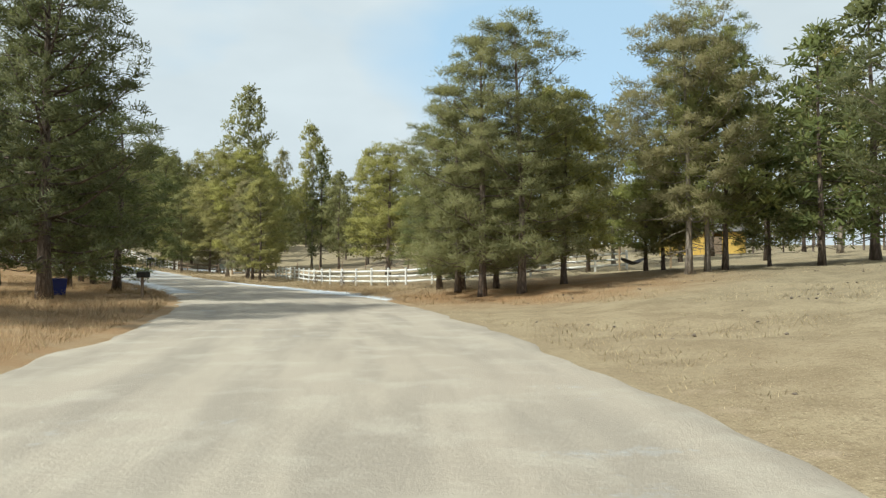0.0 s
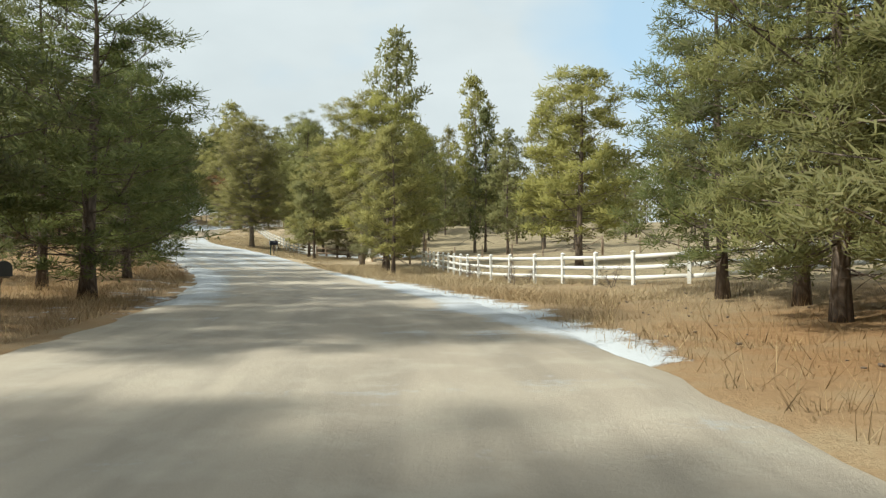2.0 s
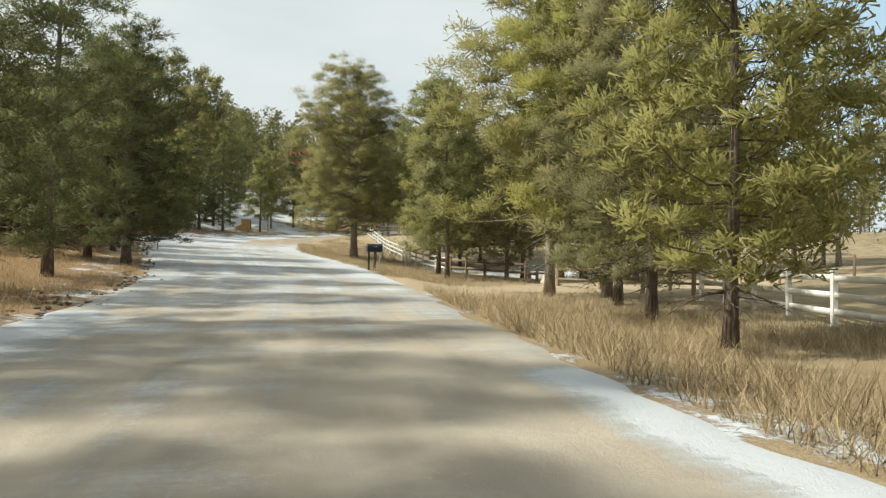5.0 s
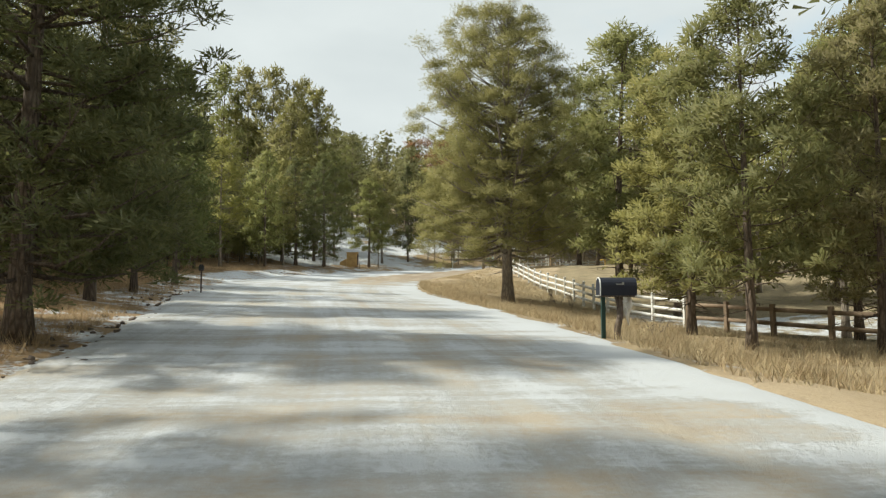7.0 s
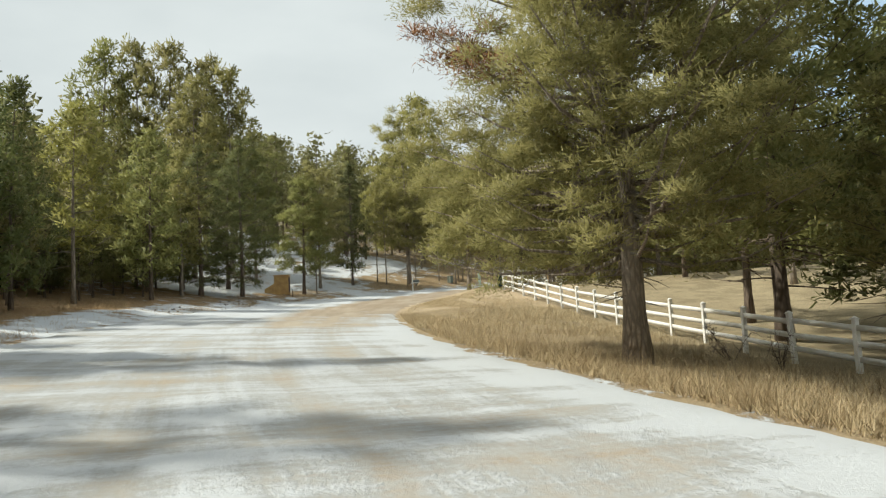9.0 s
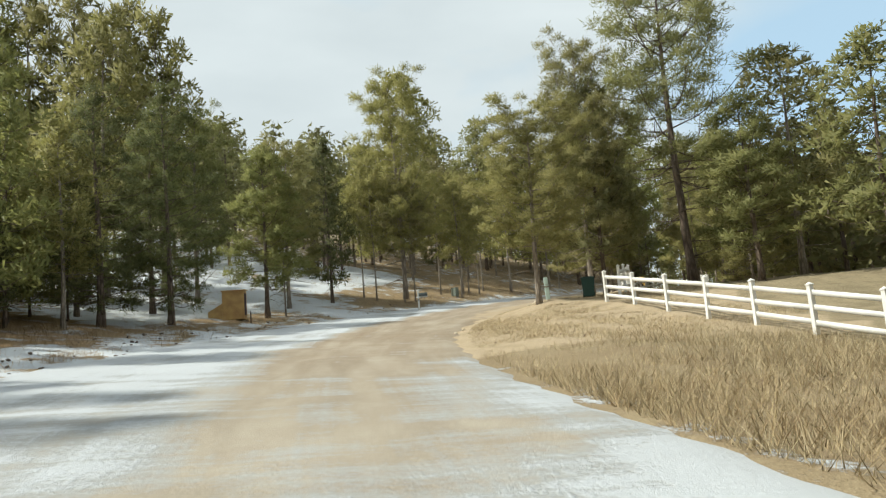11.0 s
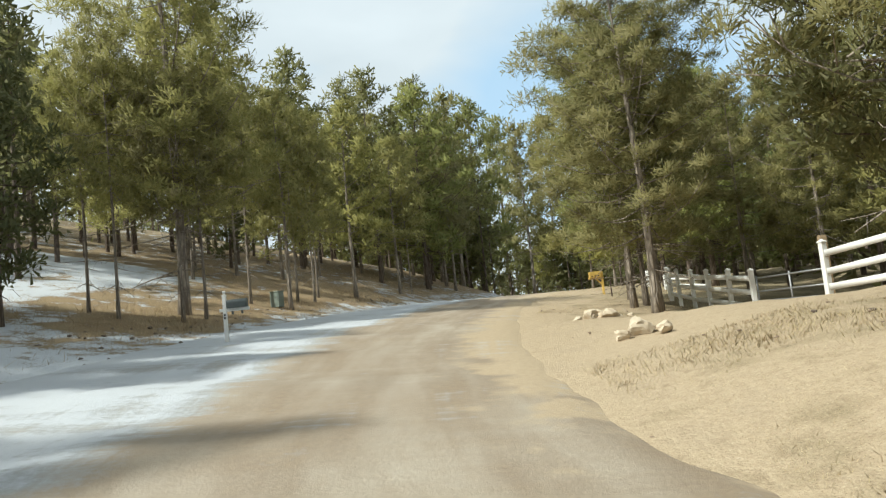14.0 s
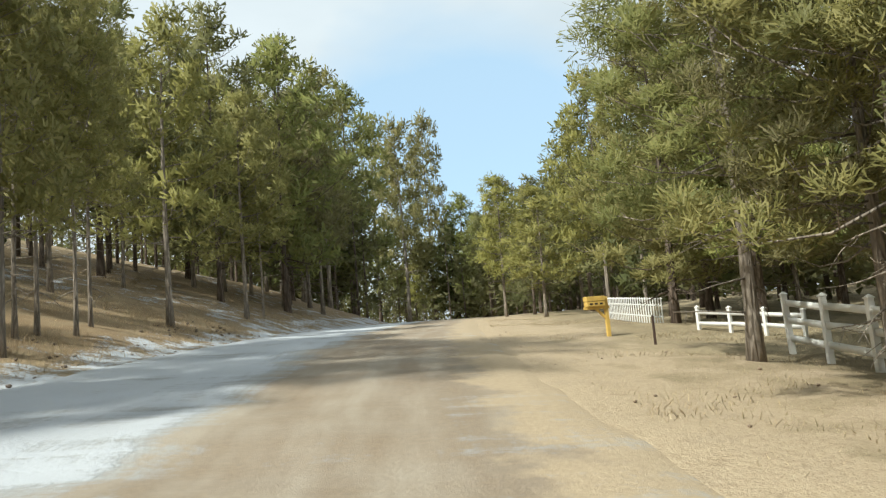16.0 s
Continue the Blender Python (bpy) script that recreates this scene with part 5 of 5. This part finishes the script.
def white_mailbox(x, y, turn):
    g = thing("mailbox", x, y, "grey mailbox on a white wooden post with a crossarm", "mailbox", "roadside mailboxes", turn=turn)
    bm = bmesh.new()
    box(bm, (0.1, 0.1, 1.55), (0, 0, 0.575), bevel=0.008)
    p = part("post", bm, WHITE, g, "white painted post")
    bm = bmesh.new()
    box(bm, (0.13, 0.13, 0.03), (0, 0, 1.365), bevel=0.006)
    cyl(bm, 0.035, 0.06, (0, 0, 1.41), sides=12)
    bmesh.ops.create_uvsphere(bm, u_segments=12, v_segments=8, radius=0.05, matrix=pose(0, 0, 1.46))
    part("finial", bm, WHITE, p, smooth=True)
    for h in (0.80, 0.71):
        bm = bmesh.new()
        box(bm, (0.05, 0.006, 0.065), (0, -0.054, h), bevel=0.001)
        part("number_bar", bm, INK, p, "dark bar on the post")
    bm = bmesh.new()
    box(bm, (0.86, 0.09, 0.085), (0.28, 0, 0.94), bevel=0.008)
    part("crossarm", bm, WHITE, g)
    bm = bmesh.new()
    box_shell(bm, 0.2, 0.25, 0.56)
    b = part("box", bm, GREYBOX, g, at=pose(0.36, 0, 0.985, 0, 0, 90))
    bm = bmesh.new()
    box_shell(bm, 0.21, 0.257, 0.02)
    part("door", bm, GREYBOX, b, at=pose(0, -0.288, 0))
    bm = bmesh.new()
    box(bm, (0.01, 0.16, 0.03), (0.108, 0, 0.15), bevel=0.002)
    part("flag", bm, RUST, b)
    for dx in (0.22, 0.50):
        bm = bmesh.new()
        box(bm, (0.05, 0.06, 0.10), (dx, 0, 0.85), bevel=0.005)
        part("bracket", bm, GREYBOX, g)


white_mailbox(-78.0, 145.8, 4)


def yellow_mailbox(x, y, turn):
    g = thing("mailbox", x, y, "yellow wooden post with an arm and two stacked boxes", "mailbox", "roadside mailboxes", turn=turn)
    bm = bmesh.new()
    box(bm, (0.11, 0.11, 1.5), (0, 0, 0.5), bevel=0.008)
    part("post", bm, YELLOW, g)
    bm = bmesh.new()
    box(bm, (0.85, 0.09, 0.09), (-0.32, 0, 0.92), bevel=0.008)
    part("arm", bm, YELLOW, g)
    bm = bmesh.new()
    box(bm, (0.07, 0.07, 0.5), (-0.17, 0, 0.72), (0, -45, 0), bevel=0.006)
    part("brace", bm, YELLOW, g)
    bm = bmesh.new()
    box(bm, (0.6, 0.26, 0.15), (-0.38, 0, 1.045), bevel=0.012)
    lo = part("newspaper_box", bm, YELLOW, g)
    bm = bmesh.new()
    box(bm, (0.62, 0.28, 0.15), (-0.38, 0, 1.205), bevel=0.012)
    part("letter_box", bm, YELLOW, g)
    for k in range(3):
        bm = bmesh.new()
        box(bm, (0.10, 0.004, 0.05), (-0.55 + k * 0.17, -0.134, 1.045), bevel=0.001)
        part("lettering_bar", bm, INK, lo, "dark unreadable lettering")


yellow_mailbox(-64.9, 165.0, 8)

# ---- bins, boxes, boards ----


def cart(x, y, label, material, wide, deep, tall, turn, name="trash_cart"):
    """A tapered bin on two wheels, with a lid."""
    g = thing(name, x, y, label, "trash bin", turn=turn)
    bm = bmesh.new()
    box(bm, (wide, deep, tall * 0.88), (0, 0, tall * 0.46), bevel=0.03)
    for v in bm.verts:
        k = 0.80 + 0.20 * v.co.z / (tall * 0.9)
        v.co.x *= k
        v.co.y *= k
    part("body", bm, material, g)
    bm = bmesh.new()
    box(bm, (wide * 1.04, deep * 1.06, 0.05), (0, 0, tall * 0.93), (3, 0, 0), bevel=0.02)
    box(bm, (wide * 0.7, deep * 0.7, 0.03), (0, 0, tall * 0.965), (3, 0, 0), bevel=0.012)
    part("lid", bm, material, g)
    bm = bmesh.new()
    cyl(bm, 0.016, wide * 0.8, (0, deep * 0.56, tall * 0.86), (0, 90, 0), sides=8)
    part("handle", bm, material, g)
    for s in (-1, 1):
        bm = bmesh.new()
        cyl(bm, 0.11, 0.05, (s * wide * 0.42, deep * 0.38, 0.11), (0, 90, 0), sides=16)
        part("wheel", bm, BLACK, g)


cart(-17.7, 32.6, "dark blue plastic trash cart under the pines", BLUE, 0.72, 0.62, 0.85, 30)
cart(-62.8, 131.8, "dark green plastic trash cart on the dry bank", DKGREEN, 0.6, 0.6, 0.95, 12)


def utility_box(x, y, turn):
    g = thing("utility_box", x, y, "pale green metal utility box in the grass", "utility box", turn=turn)
    bm = bmesh.new()
    box(bm, (0.52, 0.48, 0.8), (0, 0, 0.36), bevel=0.015)
    b = part("cabinet", bm, PALEGREEN, g)
    bm = bmesh.new()
    box(bm, (0.58, 0.54, 0.05), (0, 0, 0.775), (2, 0, 0), bevel=0.012)
    part("lid", bm, PALEGREEN, g)
    bm = bmesh.new()
    box(bm, (0.42, 0.012, 0.55), (0, -0.245, 0.4), bevel=0.004)
    d = part("door", bm, PALEGREEN, b)
    bm = bmesh.new()
    box(bm, (0.03, 0.03, 0.10), (0.15, -0.26, 0.43), bevel=0.005)
    part("latch", bm, STEEL, b)


utility_box(-81.9, 162.0, -15)


def plywood_shelter(x, y, turn):
    """A little yellow shelter of boards: a tall box with a low sloping bin at its side."""
    g = thing("plywood_shelter", x, y, "small weathered yellow plywood shelter with a sloping side bin", "shelter", turn=turn)
    tall, wide, deep = 1.65, 1.2, 1.0
    bm = bmesh.new()
    box(bm, (wide, 0.04, tall), (0, -deep / 2, tall / 2), bevel=0.006)
    part("front_panel", bm, PLYWOOD, g)
    bm = bmesh.new()
    box(bm, (wide, 0.04, tall), (0, deep / 2, tall / 2), bevel=0.006)
    part("back_panel", bm, PLYWOOD, g)
    for s in (-1, 1):
        bm = bmesh.new()
        box(bm, (0.04, deep - 0.05, tall), (s * (wide / 2 - 0.02), 0, tall / 2), bevel=0.006)
        part("side_panel", bm, PLYWOOD, g)
    bm = bmesh.new()
    box(bm, (wide + 0.15, deep + 0.2, 0.05), (0, 0, tall + 0.03), (3, 0, 0), bevel=0.008)
    part("roof", bm, PLYWOOD, g)
    bm = bmesh.new()
    box(bm, (0.02, 0.6, 1.25), (wide / 2 + 0.014, -0.05, 0.85), bevel=0.004)
    part("side_door", bm, PURPLE, g, "dark stained door panel")
    for k in range(4):
        bm = bmesh.new()
        box(bm, (0.05, 0.02, tall), (-wide / 2 + 0.05 + k * (wide - 0.1) / 3, -deep / 2 - 0.032, tall / 2), bevel=0.004)
        part("batten", bm, PLYWOOD, g)
    bm = bmesh.new()
    low = [(-wide / 2 - 0.02, 0.0), (-wide / 2 - 0.8, 0.0), (-wide / 2 - 0.8, 0.5), (-wide / 2 - 0.02, 0.95)]
    fr = [bm.verts.new((a, -deep / 2, b)) for a, b in low]
    bk = [bm.verts.new((a, deep / 2, b)) for a, b in low]
    for i in range(4):
        bm.faces.new((fr[i], fr[(i + 1) % 4], bk[(i + 1) % 4], bk[i]))
    bm.faces.new(fr[::-1])
    bm.faces.new(bk)
    bmesh.ops.recalc_face_normals(bm, faces=bm.faces)
    part("side_bin", bm, PLYWOOD, g)


plywood_shelter(-83.4, 132.6, 30)


def post_alone(name, x, y, label, category, tall, wide, material, turn=0.0, tilt=(0, 0)):
    g = thing(name, x, y, label, category, turn=turn, tilt=tilt)
    bm = bmesh.new()
    box(bm, (wide, wide * 0.8, tall + 0.25), (0, 0, tall / 2 - 0.125), bevel=wide * 0.12)
    part("shaft", bm, material, g)
    bm = bmesh.new()
    box(bm, (wide * 0.8, wide * 0.65, 0.03), (0, 0, tall + 0.01), bevel=0.008)
    part("head", bm, material, g)


post_alone("marker_post", -65.05, 133.1, "short pale teal utility post beside a pine", "post", 1.1, 0.2, TEAL, 20, (3, -3))
post_alone("marker_post", -65.0, 161.2, "thin dark metal marker post in sand", "post", 0.75, 0.06, RUST)
post_alone("marker_post", -81.0, 131.0, "thin black stake in front of the shelter", "post", 0.7, 0.05, RUST)
post_alone("gate_post", -27.3, 89.6, "thick white gate post at the driveway", "post", 1.45, 0.22, WHITE, 15)
post_alone("gate_post", -62.85, 142.3, "gate post with a yellow wooden head", "post", 1.5, 0.17, LOG)
post_alone("wooden_post", 11.0, 45.4, "slim wooden post on the meadow", "post", 1.9, 0.11, LOG)
post_alone("wooden_post", 13.4, 42.7, "slim wooden post beneath the pines", "post", 1.6, 0.11, LOG)
post_alone("wooden_post", -20.6, 86.4, "tall yellowish wooden post by the log fence", "post", 2.1, 0.16, LOG)


def sign_board(x, y, turn):
    g = thing("entrance_board", x, y, "grey-green board on low wooden posts by the driveway", "board", turn=turn)
    for s in (-1, 1):
        bm = bmesh.new()
        box(bm, (0.12, 0.12, 1.45), (s * 0.75, 0, 0.5), bevel=0.012)
        part("post", bm, WOOD, g)
    bm = bmesh.new()
    box(bm, (1.45, 0.05, 0.6), (0, -0.06, 0.95), bevel=0.008)
    part("board", bm, PALEGREEN, g)
    bm = bmesh.new()
    box(bm, (1.7, 0.09, 0.10), (0, 0, 0.55), bevel=0.01)
    part("crossbar", bm, WOOD, g)


sign_board(-28.0, 90.6, 25)


def hammock(x, y, x2, y2, z=0.75):
    g = thing("hammock", (x + x2) / 2, (y + y2) / 2, "dark cloth hammock slung between a post and a pine", "hammock")
    o = Vector(((x + x2) / 2, (y + y2) / 2))
    a, b = Vector((x, y)) - o, Vector((x2, y2)) - o
    rows, cols = 13, 6
    d = (b - a).normalized()
    n = Vector((-d.y, d.x))
    vs, fs = [], []
    for i in range(rows):
        f = i / (rows - 1)
        w = 0.38 * math.sin(math.pi * f) ** 0.6 + 0.03
        c = a.lerp(b, 0.08 + 0.84 * f)
        drop = -0.45 * math.sin(math.pi * f)
        for j in range(cols):
            u = 2 * j / (cols - 1) - 1
            vs.append((c.x + n.x * w * u, c.y + n.y * w * u, z + drop + 0.14 * u * u * math.sin(math.pi * f)))
    for i in range(rows - 1):
        for j in range(cols - 1):
            k = i * cols + j
            fs += [(k, k + 1, k + cols + 1), (k, k + cols + 1, k + cols)]
    part("cloth", tri_mesh("hammock_cloth", vs, fs, DARKCLOTH, True), None, g)
    for p, q in ((a, 0.08), (b, 0.92)):
        e = a.lerp(b, q)
        v, t = tube([(p.x, p.y, z + 0.25), (e.x, e.y, z)], [0.012, 0.012], 5)
        part("rope", tri_mesh("hammock_rope", v, t, TWIG), None, g)


hammock(11.0, 45.4, 13.2, 47.5)


def cabin(x, y, turn):
    """A yellow timber shed far behind the near meadow."""
    g = thing("timber_shed", x, y, "yellow timber shed half hidden behind pines", "shed", turn=turn)
    w, d, h = 8.5, 4.0, 2.5
    n = 22
    for k in range(n):
        c = -w / 2 + (k + 0.5) * w / n
        if abs(c - 1.2) < 0.7:
            continue
        bm = bmesh.new()
        box(bm, (w / n - 0.015, 0.05, h), (c, -d / 2, h / 2), bevel=0.006)
        part("board", bm, YELLOW, g)
    bm = bmesh.new()
    box(bm, (1.35, 0.05, 2.0), (1.2, -d / 2 + 0.05, 1.0), bevel=0.006)
    part("door", bm, WOOD, g, "dark wooden door")
    for s in (-1, 1):
        bm = bmesh.new()
        box(bm, (0.06, d, h), (s * (w / 2 + 0.03), 0, h / 2), bevel=0.006)
        part("side_wall", bm, YELLOW, g)
    bm = bmesh.new()
    box(bm, (w, 0.06, h), (0, d / 2, h / 2), bevel=0.006)
    part("back_wall", bm, YELLOW, g)
    for s in (-1, 1):
        bm = bmesh.new()
        box(bm, (w + 0.7, d * 0.64, 0.08), (0, s * d * 0.29, h + 0.52), (s * -24, 0, 0), bevel=0.008)
        part("roof_slope", bm, ROOFING, g)


cabin(28.5, 80.0, -12)

# ---- rocks, weeds, litter ----


def rock(x, y, size, label, seed, group="", flat=0.75, up=0.3):
    rng = np.random.default_rng(seed)
    bm = bmesh.new()
    bmesh.ops.create_icosphere(bm, subdivisions=3, radius=1.0)
    noise.seed_set(seed)
    cuts = [(Vector(rng.normal(0, 1, 3)).normalized(), rng.uniform(0.5, 0.8)) for _ in range(11)]
    for v in bm.verts:
        for n, d in cuts:
            k = v.co.dot(n) - d
            if k > 0:
                v.co -= n * k * 0.98
        v.co *= 1 + 0.22 * noise.noise(v.co * 2.3 + Vector((seed, 0, 0))) + 0.14 * noise.noise(v.co * 5.1) + 0.07 * noise.noise(v.co * 11.0)
        v.co = Vector((v.co.x * size[0], v.co.y * size[1], v.co.z * size[2] + size[2] * up))
    ob = new("rock", baked("rock", bm, STONE))
    ob.matrix_basis = pose(x, y, height(x, y), 0, 0, rng.uniform(0, 360))
    tagged(ob, label, "rock", group)


for k, (x, y, sx, sy, sz) in enumerate([(-67.6, 146.8, 0.34, 0.26, 0.24), (-67.0, 147.1, 0.36, 0.28, 0.26), (-68.0, 146.4, 0.17, 0.15, 0.13), (-66.5, 146.6, 0.15, 0.13, 0.1), (-67.3, 147.5, 0.3, 0.24, 0.2)]):
    rock(x, y, (sx, sy, sz), "pale sandstone rock piled on the sandy bank", 30 + k, "rocks on the bank")
rock(-67.45, 139.5, (0.36, 0.28, 0.3), "large pale sandstone rock at the driveway edge", 40)
rock(-67.85, 139.2, (0.22, 0.18, 0.16), "small pale rock beside the large one", 41)
rock(-67.05, 139.2, (0.2, 0.16, 0.13), "small broken pale rock beside the large one", 43)
rock(-26.9, 88.9, (0.75, 0.55, 0.55), "tan boulder at the driveway entrance", 42)
for k, y in enumerate((126.5, 128.2, 130.0, 131.6, 133.0)):
    rock(-66.7 - 0.22 * (y - 126.5), y - 1.2, (0.12, 0.09, 0.05), "pale edging stone along the bare road edge", 50 + k, "edging stones")


def weed(x, y, tall, label, seed):
    """A dead leafless shrub."""
    rng = np.random.default_rng(seed)
    g = thing("dry_shrub", x, y, label, "shrub", "dry shrubs")
    for _ in range(5):
        pieces = []
        a = rng.uniform(0, 6.28)
        p = np.array([0.0, 0.0, -0.05])
        d = np.array([0.45 * math.cos(a), 0.45 * math.sin(a), 1.0])
        pts = [p]
        for _ in range(5):
            d = d + rng.normal(0, 0.25, 3)
            p = p + d / np.linalg.norm(d) * tall / 5
            pts.append(p)
        pieces.append(tube(pts, np.linspace(0.014, 0.004, 6), 4))
        for q in pts[2:]:
            for _ in range(5):
                e = q + rng.normal(0, 0.2, 3) * tall * 0.7
                pieces.append(tube([q, (q + e) / 2 + rng.normal(0, 0.03, 3), e], [0.006, 0.005, 0.002], 3))
        v, t = joined(pieces)
        part("stem", tri_mesh("shrub_stem", v, t, TWIG), None, g)


for k, (x, y, h) in enumerate([(-7.4, 52.2, 1.3), (-6.9, 52.8, 1.1), (-9.9, 56.6, 1.2), (-3.4, 47.6, 1.0), (-10.8, 59.0, 0.9), (-45.2, 104.0, 1.1), (-44.0, 103.2, 0.9), (-36.2, 91.0, 0.8)]):
    weed(x, y, h, "leafless brown shrub growing by the white fence", 60 + k)


def lumps(name, label, seed, count, area, size, material, category):
    """Small lumps strewn over a strip, as one mesh."""
    rng = np.random.default_rng(seed)
    y0, y1, d0, d1, side = area
    ks = np.where((LINE[:, 1] > y0) & (LINE[:, 1] < y1))[0]
    k = rng.choice(ks, count)
    lat = side * (LINE[k, 3] + rng.uniform(d0, d1, count))
    x = LINE[k, 0] - TAN[k, 1] * lat + rng.uniform(-0.5, 0.5, count)
    y = LINE[k, 1] + TAN[k, 0] * lat + rng.uniform(-0.5, 0.5, count)
    z = ground(x, y)
    bm = bmesh.new()
    bmesh.ops.create_icosphere(bm, subdivisions=1, radius=1.0)
    unit = np.array([v.co[:] for v in bm.verts])
    tri = np.array([[v.index for v in f.verts] for f in bm.faces])
    bm.free()
    pieces = []
    for px, py, pz in zip(x, y, z):
        s = rng.uniform(*size) * np.array([1, rng.uniform(0.6, 1), rng.uniform(0.4, 0.7)])
        pieces.append((unit * (1 + rng.normal(0, 0.25, (len(unit), 1))) * s + [px, py, pz + s[2] * 0.3], tri))
    v, t = joined(pieces)
    tagged(new(name, tri_mesh(name, v, t, material)), label, category, kind="stuff")


lumps("pine_cones", "scattered dark pine cones and clods on the meadow", 71, 500, (2, 40, 1.0, 20, -1), (0.02, 0.045), TWIG, "pine cones")
lumps("road_stones", "small dark stones and clods along the snowy edge", 72, 260, (62, 96, -0.8, 0.8, 1), (0.03, 0.09), TWIG, "stones")
lumps("road_stones", "small stones and clods along the sandy edge", 73, 260, (100, 175, -0.3, 5.0, -1), (0.012, 0.04), WOOD, "stones")
lumps("road_stones", "scattered clods at the foot of the slope", 74, 260, (112, 180, -0.2, 3.5, 1), (0.03, 0.09), TWIG, "stones")
lumps("pine_cones", "dark pine cones and clods strewn on the golden bank", 75, 70, (126, 136, 4.0, 10.0, -1), (0.025, 0.06), TWIG, "pine cones")
